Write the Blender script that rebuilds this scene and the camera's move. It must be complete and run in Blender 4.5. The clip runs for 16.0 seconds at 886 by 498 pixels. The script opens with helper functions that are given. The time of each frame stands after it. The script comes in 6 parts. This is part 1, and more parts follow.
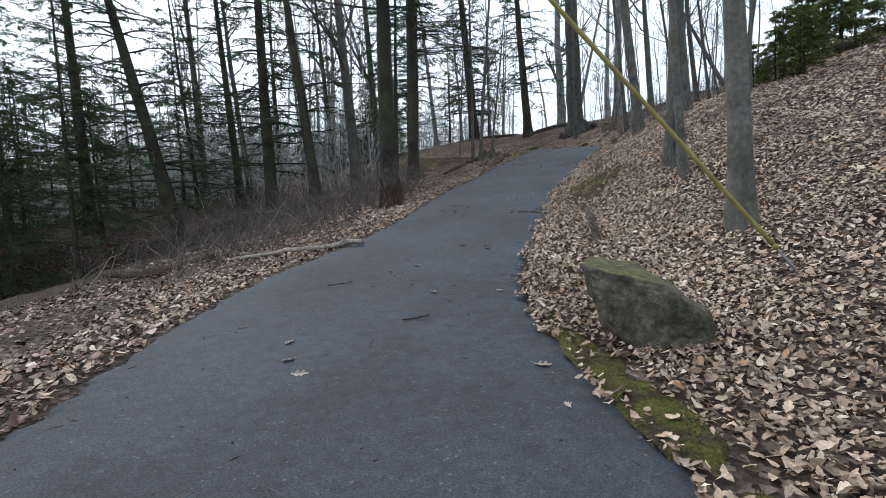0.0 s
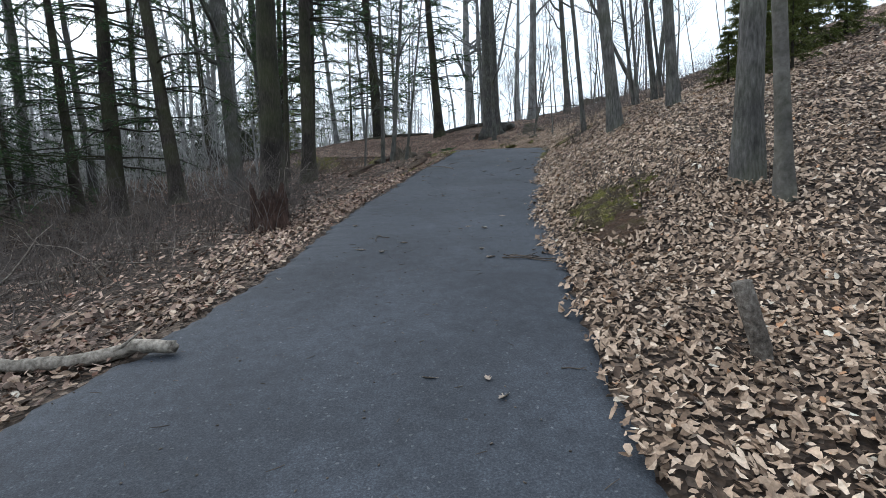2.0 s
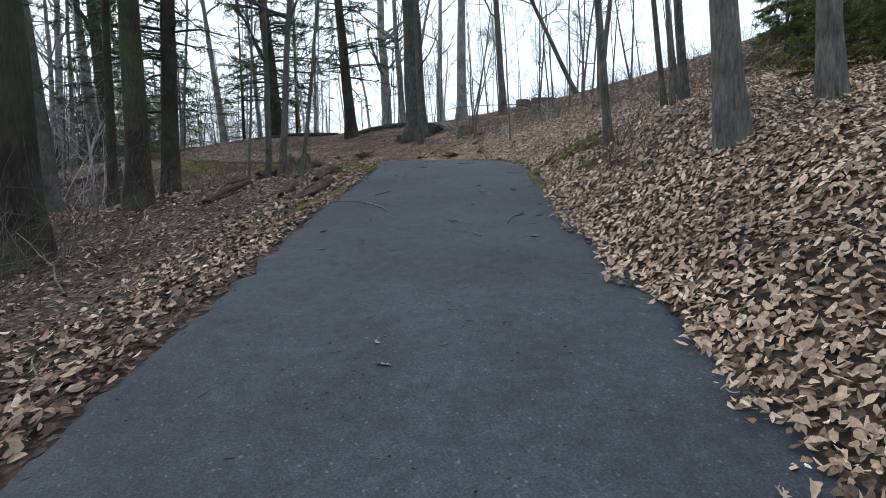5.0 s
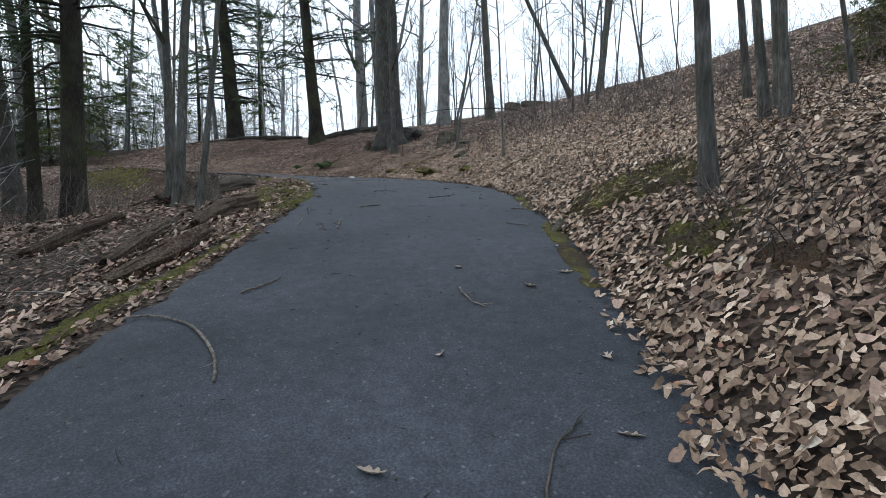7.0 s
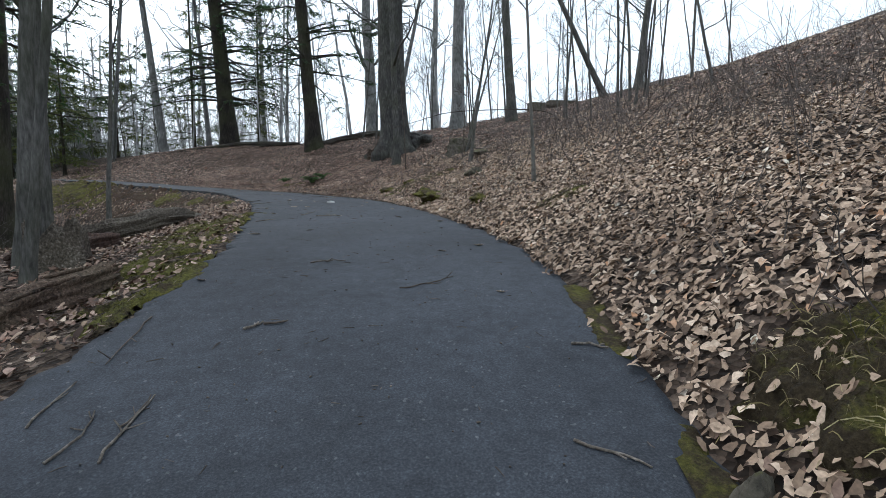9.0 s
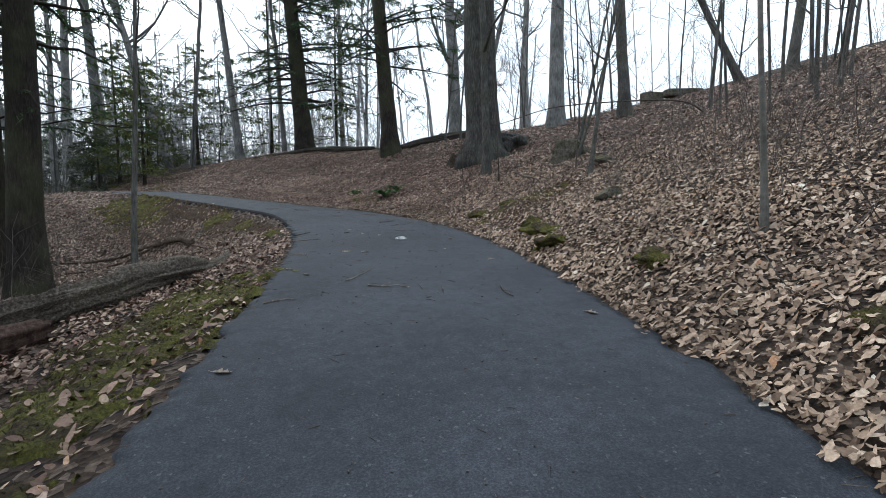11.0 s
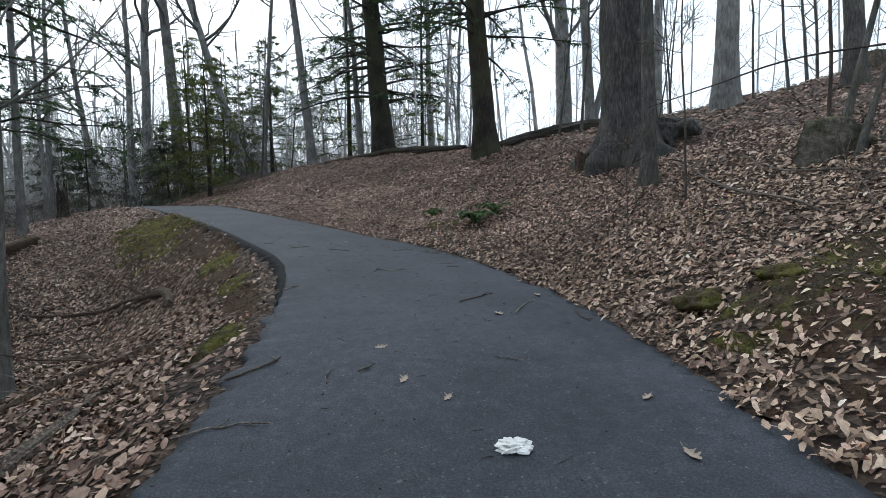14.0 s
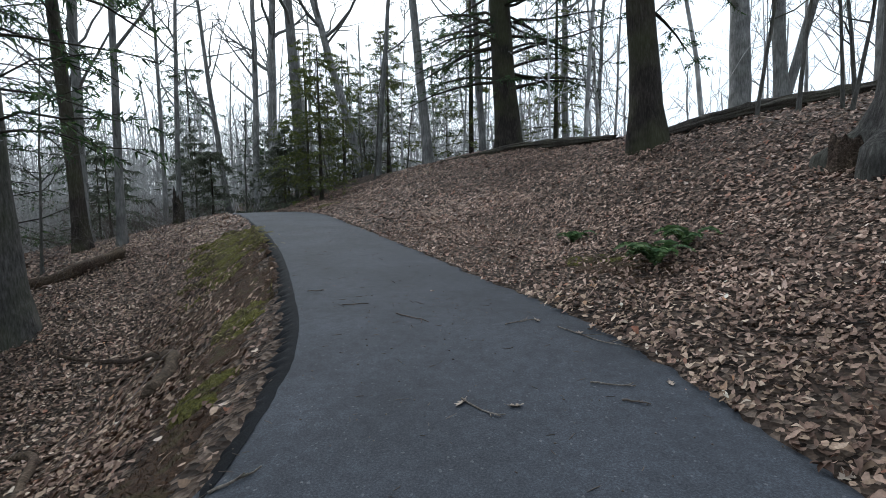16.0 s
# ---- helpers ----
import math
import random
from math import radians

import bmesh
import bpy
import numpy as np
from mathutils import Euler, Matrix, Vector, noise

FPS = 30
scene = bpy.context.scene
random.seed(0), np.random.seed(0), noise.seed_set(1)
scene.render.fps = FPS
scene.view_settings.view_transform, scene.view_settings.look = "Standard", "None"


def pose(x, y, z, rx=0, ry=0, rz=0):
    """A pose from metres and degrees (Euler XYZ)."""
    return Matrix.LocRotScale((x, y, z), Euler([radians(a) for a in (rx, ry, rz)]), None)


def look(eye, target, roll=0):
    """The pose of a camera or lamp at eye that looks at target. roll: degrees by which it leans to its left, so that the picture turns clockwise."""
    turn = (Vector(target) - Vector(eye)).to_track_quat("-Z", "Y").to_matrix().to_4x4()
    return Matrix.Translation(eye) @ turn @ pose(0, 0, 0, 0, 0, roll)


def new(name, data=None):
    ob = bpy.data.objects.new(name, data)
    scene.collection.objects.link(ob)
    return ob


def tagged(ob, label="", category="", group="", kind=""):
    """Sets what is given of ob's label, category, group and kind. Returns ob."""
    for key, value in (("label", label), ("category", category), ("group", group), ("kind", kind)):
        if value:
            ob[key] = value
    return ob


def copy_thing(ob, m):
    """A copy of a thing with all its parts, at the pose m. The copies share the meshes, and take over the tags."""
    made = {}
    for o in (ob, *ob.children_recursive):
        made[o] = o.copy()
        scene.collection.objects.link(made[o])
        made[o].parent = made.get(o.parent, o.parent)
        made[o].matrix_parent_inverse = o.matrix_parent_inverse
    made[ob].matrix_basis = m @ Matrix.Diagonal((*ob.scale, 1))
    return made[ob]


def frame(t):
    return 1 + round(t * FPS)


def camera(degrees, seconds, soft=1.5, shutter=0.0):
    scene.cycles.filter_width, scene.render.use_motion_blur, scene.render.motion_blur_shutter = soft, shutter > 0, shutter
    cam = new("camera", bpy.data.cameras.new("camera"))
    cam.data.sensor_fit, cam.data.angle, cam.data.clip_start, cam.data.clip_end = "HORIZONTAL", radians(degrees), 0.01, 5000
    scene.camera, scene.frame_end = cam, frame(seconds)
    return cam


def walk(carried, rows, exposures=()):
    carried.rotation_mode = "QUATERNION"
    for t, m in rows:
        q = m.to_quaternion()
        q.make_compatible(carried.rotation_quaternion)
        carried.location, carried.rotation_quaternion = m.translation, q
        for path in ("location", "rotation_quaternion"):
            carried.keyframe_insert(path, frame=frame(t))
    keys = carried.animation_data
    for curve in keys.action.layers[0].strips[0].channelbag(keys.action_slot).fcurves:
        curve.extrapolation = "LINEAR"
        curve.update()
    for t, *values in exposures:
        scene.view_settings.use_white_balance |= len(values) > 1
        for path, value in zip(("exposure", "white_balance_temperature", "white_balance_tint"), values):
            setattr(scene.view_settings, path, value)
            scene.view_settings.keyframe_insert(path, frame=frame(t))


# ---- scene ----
cam = camera(82.25, 16.0, 0.5)
PATH = [
    (0, (0.000, 0.000, 1.450), (-0.000, 1.993, 1.289), -2.96),
    (0.5, (-0.096, 1.273, 1.566), (-0.002, 3.264, 1.399), -2.76),
    (1, (-0.167, 2.557, 1.721), (-0.003, 4.543, 1.551), -2.53),
    (1.5, (-0.156, 3.817, 1.817), (0.114, 5.791, 1.644), -2.58),
    (2, (-0.169, 5.029, 1.889), (0.221, 6.982, 1.715), -2.28),
    (2.5, (-0.099, 6.194, 2.045), (0.431, 8.114, 1.864), -2.13),
    (3, (-0.025, 7.380, 2.192), (0.597, 9.272, 2.008), -2.01),
    (3.5, (0.238, 8.585, 2.335), (0.891, 10.466, 2.150), -2.03),
    (4, (0.535, 9.717, 2.553), (1.209, 11.591, 2.365), -2.21),
    (6.5, (2.496, 15.107, 3.530), (3.266, 16.944, 3.354), -1.24),
    (7, (3.095, 15.973, 3.761), (3.875, 17.806, 3.583), -1.24),
    (7.5, (3.603, 16.858, 3.965), (4.390, 18.688, 3.787), -1.14),
    (8, (4.097, 17.724, 4.169), (4.875, 19.558, 3.992), -1.29),
    (8.5, (4.542, 18.599, 4.312), (5.313, 20.436, 4.135), -1.25),
    (9, (4.940, 19.531, 4.541), (5.651, 21.392, 4.366), -1.29),
    (9.5, (5.232, 20.498, 4.728), (5.874, 22.384, 4.551), -1.14),
    (12, (6.067, 25.376, 5.518), (6.339, 27.350, 5.346), -1.94),
    (12.5, (6.225, 26.448, 5.632), (6.448, 28.428, 5.460), -1.99),
    (13, (6.277, 27.504, 5.704), (6.455, 29.489, 5.531), -1.97),
    (13.5, (6.400, 28.553, 5.798), (6.535, 30.541, 5.628), -2.02),
    (14, (6.473, 29.614, 5.877), (6.511, 31.607, 5.709), -1.97),
    (14.5, (6.490, 30.648, 5.978), (6.427, 32.641, 5.813), -2.03),
    (15, (6.438, 31.687, 6.065), (6.260, 33.673, 5.901), -1.91),
    (15.5, (6.375, 32.741, 6.172), (6.050, 34.708, 6.009), -1.93),
    (16, (6.303, 33.796, 6.258), (5.845, 35.737, 6.097), -1.90),
]
walk(cam, [(t, look(eye, target, roll)) for t, eye, target, roll in PATH], exposures=((0, 0.45, 5700, 4), (4, 0.45, 5700, 4), (8, 0.42, 5700, 4), (12, 0.43, 5700, 4), (16, 0.39, 5700, 4)))


# ---- light: a thinly clouded evening sky, the low sun veiled behind the trees ahead ----
world = bpy.data.worlds.new("evening_sky")
scene.world = world
world.use_nodes = True
sky = world.node_tree.nodes.new("ShaderNodeTexSky")
sky.sky_type, sky.sun_disc = "NISHITA", False
sky.sun_elevation, sky.sun_rotation = radians(48), radians(-35)
sky.air_density, sky.dust_density, sky.ozone_density = 0.7, 8.0, 1.0
back = world.node_tree.nodes["Background"]
# thin even cloud over the clear sky
veil = world.node_tree.nodes.new("ShaderNodeMix")
veil.data_type = "RGBA"
veil.inputs[0].default_value, veil.inputs[7].default_value = 0.75, (7.5, 7.7, 7.9, 1)
world.node_tree.links.new(sky.outputs["Color"], veil.inputs[6])
world.node_tree.links.new(veil.outputs[2], back.inputs["Color"])
back.inputs["Strength"].default_value = 0.15
sun = new("sun", bpy.data.lights.new("sun", "SUN"))
sun.data.energy, sun.data.angle, sun.data.color = 1.1, radians(50), (1.0, 0.95, 0.88)
sun.matrix_world = look((0, 0, 60), (30, -42, 3))


# ---- materials ----
def material(name, rough=0.9, metal=0.0):
    """A node material; returns it with its tree, shader and a maker of nodes."""
    m = bpy.data.materials.new(name)
    m.use_nodes = True
    tree, shader = m.node_tree, m.node_tree.nodes["Principled BSDF"]
    shader.inputs["Roughness"].default_value, shader.inputs["Metallic"].default_value = rough, metal
    shader.inputs["Specular IOR Level"].default_value = 0.25

    def node(kind, inputs=()):
        n = tree.nodes.new(kind)
        for key, value in dict(inputs).items():
            if isinstance(value, bpy.types.NodeSocket):
                tree.links.new(value, n.inputs[key])
            else:
                n.inputs[key].default_value = value
        return n
    return m, tree, shader, node


def ramp(node, fac, stops):
    r = node("ShaderNodeValToRGB", {"Fac": fac})
    e = r.color_ramp.elements
    while len(e) < len(stops):
        e.new(0.5)
    for el, (at, col) in zip(e, stops):
        el.position, el.color = at, (*col, 1)
    return r.outputs["Color"]


def bumped(tree, shader, node, height, strength, distance):
    b = node("ShaderNodeBump", {"Height": height, "Strength": strength, "Distance": distance})
    tree.links.new(b.outputs["Normal"], shader.inputs["Normal"])


def mixed(node, fac, a, b, blend="MIX"):
    n = node("ShaderNodeMix")
    n.data_type, n.blend_type = "RGBA", blend
    for socket, value in ((n.inputs[0], fac), (n.inputs[6], a), (n.inputs[7], b)):
        if isinstance(value, bpy.types.NodeSocket):
            n.id_data.links.new(value, socket)
        else:
            socket.default_value = value if isinstance(value, float) else (*value, 1)
    return n.outputs[2]


def bark(name, dark, mid, light, furrow, scale, moss=0.0, bands=False):
    """Bark: upright furrows, blotches and a little green growth."""
    m, tree, shader, node = material(name, 0.95)
    at = node("ShaderNodeTexCoord").outputs["Object"]
    tall = node("ShaderNodeMapping", {"Vector": at, "Scale": (scale, scale, scale * (0.9 if bands else 0.2))}).outputs["Vector"]
    grain = node("ShaderNodeTexNoise", {"Vector": tall, "Scale": 1.0, "Detail": 8.0, "Roughness": 0.65}).outputs["Fac"]
    blot = node("ShaderNodeTexNoise", {"Vector": at, "Scale": 1.7, "Detail": 5.0}).outputs["Fac"]
    own = node("ShaderNodeObjectInfo").outputs["Random"]
    colour = ramp(node, grain, ((0.30, dark), (0.52, mid), (0.75, light)))
    spots = ramp(node, blot, ((0.38, (0.62, 0.6, 0.58)), (0.62, (1.25, 1.22, 1.18))))
    colour = mixed(node, 0.8, colour, spots, "MULTIPLY")
    tone = node("ShaderNodeMapRange", {"Value": own, "To Min": 0.75, "To Max": 1.2}).outputs["Result"]
    colour = mixed(node, 1.0, colour, tone, "MULTIPLY")
    if moss:
        damp = node("ShaderNodeTexNoise", {"Vector": at, "Scale": 0.9, "Detail": 3.0}).outputs["Fac"]
        damp = ramp(node, damp, ((0.42, (0, 0, 0)), (0.62, (moss, moss, moss))))
        colour = mixed(node, damp, colour, (0.075, 0.085, 0.035))
    tree.links.new(colour, shader.inputs["Base Color"])
    bumped(tree, shader, node, grain, furrow, 0.03)
    return m


HEMLOCK_BARK = bark("hemlock_bark", (0.012, 0.010, 0.0085), (0.036, 0.030, 0.026), (0.075, 0.066, 0.057), 0.9, 26, 0.35)
OAK_BARK = bark("grey_brown_bark", (0.038, 0.037, 0.036), (0.10, 0.097, 0.093), (0.185, 0.18, 0.174), 0.8, 28, 0.3)
BEECH_BARK = bark("smooth_grey_bark", (0.085, 0.08, 0.074), (0.145, 0.138, 0.128), (0.215, 0.205, 0.195), 0.35, 16, 0.3, True)
# grey bark lightened for distant trunks, haze put into the colour
HAZY_BARK = bark("hazy_grey_bark", (0.09, 0.09, 0.09), (0.19, 0.19, 0.19), (0.29, 0.29, 0.285), 0.5, 16, 0.15)
OLD_BARK = bark("dark_furrowed_bark", (0.016, 0.015, 0.0145), (0.062, 0.060, 0.058), (0.14, 0.136, 0.13), 1.0, 24, 0.15)
GREY_WOOD = bark("weathered_grey_brown_wood", (0.022, 0.017, 0.013), (0.105, 0.088, 0.072), (0.30, 0.27, 0.235), 1.0, 34, 0.1, True)
LOG_BARK = bark("grey_brown_dead_bark", (0.022, 0.019, 0.017), (0.072, 0.064, 0.056), (0.15, 0.136, 0.122), 1.0, 26, 0.2, True)
TWIG_BARK = bark("twig_bark", (0.04, 0.032, 0.028), (0.085, 0.07, 0.06), (0.15, 0.125, 0.11), 0.3, 14)
# far woods: distance haze is painted in as a paler bark colour
HAZY_FAR_BARK = bark("hazy_woodland_bark", (0.22, 0.22, 0.22), (0.35, 0.35, 0.35), (0.46, 0.46, 0.455), 0.2, 6)
BRAMBLE = bark("bramble_stem", (0.055, 0.047, 0.043), (0.105, 0.09, 0.083), (0.18, 0.16, 0.15), 0.2, 10)
BLEACHED_WOOD = bark("bleached_bare_wood", (0.07, 0.06, 0.05), (0.22, 0.197, 0.17), (0.38, 0.345, 0.305), 0.8, 24, bands=True)
PALE_WOOD = bark("weathered_wood", (0.05, 0.043, 0.037), (0.17, 0.148, 0.128), (0.36, 0.33, 0.30), 0.9, 30, bands=True)
ROTTEN_WOOD = bark("rotten_wood", (0.014, 0.010, 0.008), (0.082, 0.056, 0.042), (0.24, 0.18, 0.142), 1.0, 34, 0.12, True)


RED_ROT = bark("red_rotten_wood", (0.017, 0.011, 0.009), (0.055, 0.033, 0.026), (0.12, 0.078, 0.062), 1.0, 24)


def leaf_material(name, stops, sheer=0.0, rough=0.65):
    m, tree, shader, node = material(name, rough)
    one = node("ShaderNodeNewGeometry").outputs["Random Per Island"]
    colour = ramp(node, one, stops)
    at = node("ShaderNodeTexCoord").outputs["Object"]
    fleck = node("ShaderNodeTexNoise", {"Vector": at, "Scale": 60.0, "Detail": 4.0}).outputs["Fac"]
    fleck = ramp(node, fleck, ((0.3, (0.7, 0.68, 0.66)), (0.7, (1.2, 1.18, 1.15))))
    wide = node("ShaderNodeTexNoise", {"Vector": at, "Scale": 0.5, "Detail": 3.0}).outputs["Fac"]
    wide = ramp(node, wide, ((0.35, (0.70, 0.66, 0.63)), (0.6, (1.12, 1.1, 1.08))))
    colour = mixed(node, 1.0, mixed(node, 1.0, colour, fleck, "MULTIPLY"), wide, "MULTIPLY")
    tree.links.new(colour, shader.inputs["Base Color"])
    if sheer:
        back = node("ShaderNodeBsdfTranslucent", {"Color": colour})
        both = node("ShaderNodeMixShader", {0: sheer, 1: shader.outputs["BSDF"], 2: back.outputs["BSDF"]})
        tree.links.new(both.outputs["Shader"], tree.nodes["Material Output"].inputs["Surface"])
    return m


LITTER = leaf_material("dry_oak_leaves", (
    (0.0, (0.061, 0.039, 0.027)), (0.12, (0.127, 0.087, 0.060)), (0.34, (0.232, 0.168, 0.120)), (0.62, (0.335, 0.253, 0.188)),
    (0.84, (0.436, 0.338, 0.258)), (0.95, (0.583, 0.490, 0.399)), (0.97, (0.329, 0.171, 0.082)), (1.0, (0.583, 0.568, 0.503))))
BROWN_LITTER = leaf_material("dry_brown_leaves", (
    (0.0, (0.036, 0.021, 0.015)), (0.2, (0.084, 0.051, 0.038)), (0.5, (0.175, 0.115, 0.089)), (0.76, (0.285, 0.202, 0.160)),
    (0.92, (0.455, 0.342, 0.280)), (0.96, (0.202, 0.082, 0.046)), (1.0, (0.570, 0.490, 0.437))))
DRIVE_LEAF = leaf_material("pale_fallen_leaf", ((0.0, (0.12, 0.092, 0.07)), (0.45, (0.27, 0.225, 0.185)), (0.85, (0.45, 0.41, 0.36)), (1.0, (0.66, 0.66, 0.64))))
NEEDLES = leaf_material("hemlock_needles", (
    (0.0, (0.018, 0.036, 0.018)), (0.4, (0.036, 0.070, 0.030)), (0.8, (0.062, 0.115, 0.042)), (1.0, (0.105, 0.165, 0.055))), 0.45)
# needles greyed and lightened to paint the valley haze into them
HAZY_NEEDLES = leaf_material("hazy_grey_needles", ((0.0, (0.05, 0.062, 0.046)), (0.5, (0.095, 0.115, 0.085)), (1.0, (0.15, 0.175, 0.13))), 0.35)
YOUNG_NEEDLES = leaf_material("young_hemlock_needles", ((0.0, (0.05, 0.075, 0.02)), (0.5, (0.11, 0.14, 0.04)), (1.0, (0.19, 0.21, 0.07))), 0.55)
FERN_LEAF = leaf_material("fern_green", ((0.0, (0.03, 0.075, 0.03)), (0.5, (0.085, 0.155, 0.058)), (1.0, (0.15, 0.23, 0.09))), 0.3)


def soil_material():
    m, tree, shader, node = material("leaf_mould", 0.95)
    at = node("ShaderNodeTexCoord").outputs["Object"]
    cell = node("ShaderNodeTexVoronoi", {"Vector": at, "Scale": 19.0, "Randomness": 1.0})
    col = node("ShaderNodeSeparateColor", {"Color": cell.outputs["Color"]}).outputs[0]
    bits = ramp(node, col, ((0.0, (0.018, 0.013, 0.010)), (0.38, (0.05, 0.036, 0.027)), (0.72, (0.10, 0.076, 0.058)), (1.0, (0.21, 0.17, 0.14))))
    wide = node("ShaderNodeTexNoise", {"Vector": at, "Scale": 0.35, "Detail": 6.0, "Roughness": 0.6}).outputs["Fac"]
    wide = ramp(node, wide, ((0.35, (0.50, 0.44, 0.40)), (0.62, (1.05, 1.0, 0.97))))
    fine = node("ShaderNodeTexNoise", {"Vector": at, "Scale": 45.0, "Detail": 6.0}).outputs["Fac"]
    fine = ramp(node, fine, ((0.3, (0.5, 0.5, 0.5)), (0.7, (1.2, 1.2, 1.2))))
    tree.links.new(mixed(node, 1.0, mixed(node, 1.0, bits, wide, "MULTIPLY"), fine, "MULTIPLY"), shader.inputs["Base Color"])
    bumped(tree, shader, node, cell.outputs["Distance"], 0.9, 0.05)
    return m


def asphalt_material(name="worn_asphalt", dark=1.0):
    m, tree, shader, node = material(name, 0.82)
    at = node("ShaderNodeTexCoord").outputs["Object"]
    speck = node("ShaderNodeTexNoise", {"Vector": at, "Scale": 85.0, "Detail": 6.0, "Roughness": 0.75}).outputs["Fac"]
    mottle = node("ShaderNodeTexNoise", {"Vector": at, "Scale": 9.0, "Detail": 6.0, "Roughness": 0.7}).outputs["Fac"]
    patch = node("ShaderNodeTexNoise", {"Vector": at, "Scale": 0.7, "Detail": 7.0, "Roughness": 0.62}).outputs["Fac"]
    chips = node("ShaderNodeTexVoronoi", {"Vector": at, "Scale": 75.0})
    chip = node("ShaderNodeSeparateColor", {"Color": chips.outputs["Color"]}).outputs[1]
    colour = ramp(node, speck, ((0.32, (0.0155, 0.0177, 0.0225)), (0.5, (0.0345, 0.0383, 0.0468)), (0.74, (0.078, 0.085, 0.100))))
    colour = mixed(node, ramp(node, chip, ((0.988, (0, 0, 0)), (0.994, (0.3, 0.3, 0.3)))), colour, (0.20, 0.20, 0.20))
    tone = ramp(node, patch, ((0.34, (0.76 * dark, 0.76 * dark, 0.77 * dark)), (0.66, (1.22 * dark, 1.23 * dark, 1.24 * dark))))
    fine = ramp(node, mottle, ((0.3, (0.72, 0.72, 0.72)), (0.7, (1.22, 1.22, 1.22))))
    tree.links.new(mixed(node, 1.0, mixed(node, 1.0, colour, tone, "MULTIPLY"), fine, "MULTIPLY"), shader.inputs["Base Color"])
    bumped(tree, shader, node, speck, 0.3, 0.01)
    return m


def moss_material(name="moss", bare=0.42):
    """Moss; bare: how much of it has died back to brown."""
    m, tree, shader, node = material(name, 0.95)
    at = node("ShaderNodeTexCoord").outputs["Object"]
    tuft = node("ShaderNodeTexNoise", {"Vector": at, "Scale": 42.0, "Detail": 8.0, "Roughness": 0.75}).outputs["Fac"]
    wide = node("ShaderNodeTexNoise", {"Vector": at, "Scale": 3.2, "Detail": 9.0, "Roughness": 0.72}).outputs["Fac"]
    green = ramp(node, tuft, ((0.3, (0.020, 0.021, 0.006)), (0.52, (0.108, 0.103, 0.019)), (0.75, (0.24, 0.222, 0.05))))
    brown = ramp(node, tuft, ((0.3, (0.016, 0.011, 0.008)), (0.7, (0.085, 0.058, 0.034))))
    tree.links.new(mixed(node, ramp(node, wide, ((bare, (0.92, 0.92, 0.92)), (bare + 0.12, (0, 0, 0)))), green, brown), shader.inputs["Base Color"])
    bumped(tree, shader, node, tuft, 1.0, 0.05)
    return m


def stone_material():
    m, tree, shader, node = material("mossy_stone", 0.88)
    at = node("ShaderNodeTexCoord").outputs["Object"]
    grain = node("ShaderNodeTexNoise", {"Vector": at, "Scale": 14.0, "Detail": 10.0, "Roughness": 0.7}).outputs["Fac"]
    wide = node("ShaderNodeTexNoise", {"Vector": at, "Scale": 3.2, "Detail": 8.0, "Roughness": 0.65}).outputs["Fac"]
    cell = node("ShaderNodeTexVoronoi", {"Vector": node("ShaderNodeMapping", {"Vector": at, "Rotation": (0.3, 0.5, 0.2), "Scale": (1.0, 1.0, 2.6)}).outputs["Vector"], "Scale": 2.2})
    cell.feature = "DISTANCE_TO_EDGE"
    crack = ramp(node, cell.outputs["Distance"], ((0.0, (0.25, 0.25, 0.25)), (0.03, (1, 1, 1))))
    colour = ramp(node, grain, ((0.3, (0.038, 0.034, 0.026)), (0.52, (0.115, 0.102, 0.078)), (0.74, (0.27, 0.24, 0.19))))
    colour = mixed(node, 0.3, colour, crack, "MULTIPLY")
    green = ramp(node, grain, ((0.35, (0.020, 0.022, 0.011)), (0.7, (0.078, 0.08, 0.036))))
    colour = mixed(node, ramp(node, wide, ((0.49, (0, 0, 0)), (0.60, (0.8, 0.8, 0.8)))), colour, green)
    # thin moss on the upward faces
    upward = node("ShaderNodeSeparateXYZ", {"Vector": node("ShaderNodeNewGeometry").outputs["Normal"]}).outputs["Z"]
    patch = node("ShaderNodeMath", {0: upward, 1: grain})
    patch.operation = "MULTIPLY"
    moss = ramp(node, grain, ((0.35, (0.035, 0.037, 0.010)), (0.7, (0.16, 0.155, 0.04))))
    colour = mixed(node, ramp(node, patch.outputs[0], ((0.34, (0, 0, 0)), (0.5, (0.8, 0.8, 0.8)))), colour, moss)
    tree.links.new(colour, shader.inputs["Base Color"])
    bumped(tree, shader, node, grain, 0.9, 0.05)
    return m


def plain(name, colour, rough=0.5):
    m, tree, shader, node = material(name, rough)
    at = node("ShaderNodeTexCoord").outputs["Object"]
    n = node("ShaderNodeTexNoise", {"Vector": at, "Scale": 7.0, "Detail": 6.0}).outputs["Fac"]
    tree.links.new(ramp(node, n, ((0.3, tuple(0.65 * c for c in colour)), (0.65, colour))), shader.inputs["Base Color"])
    return m


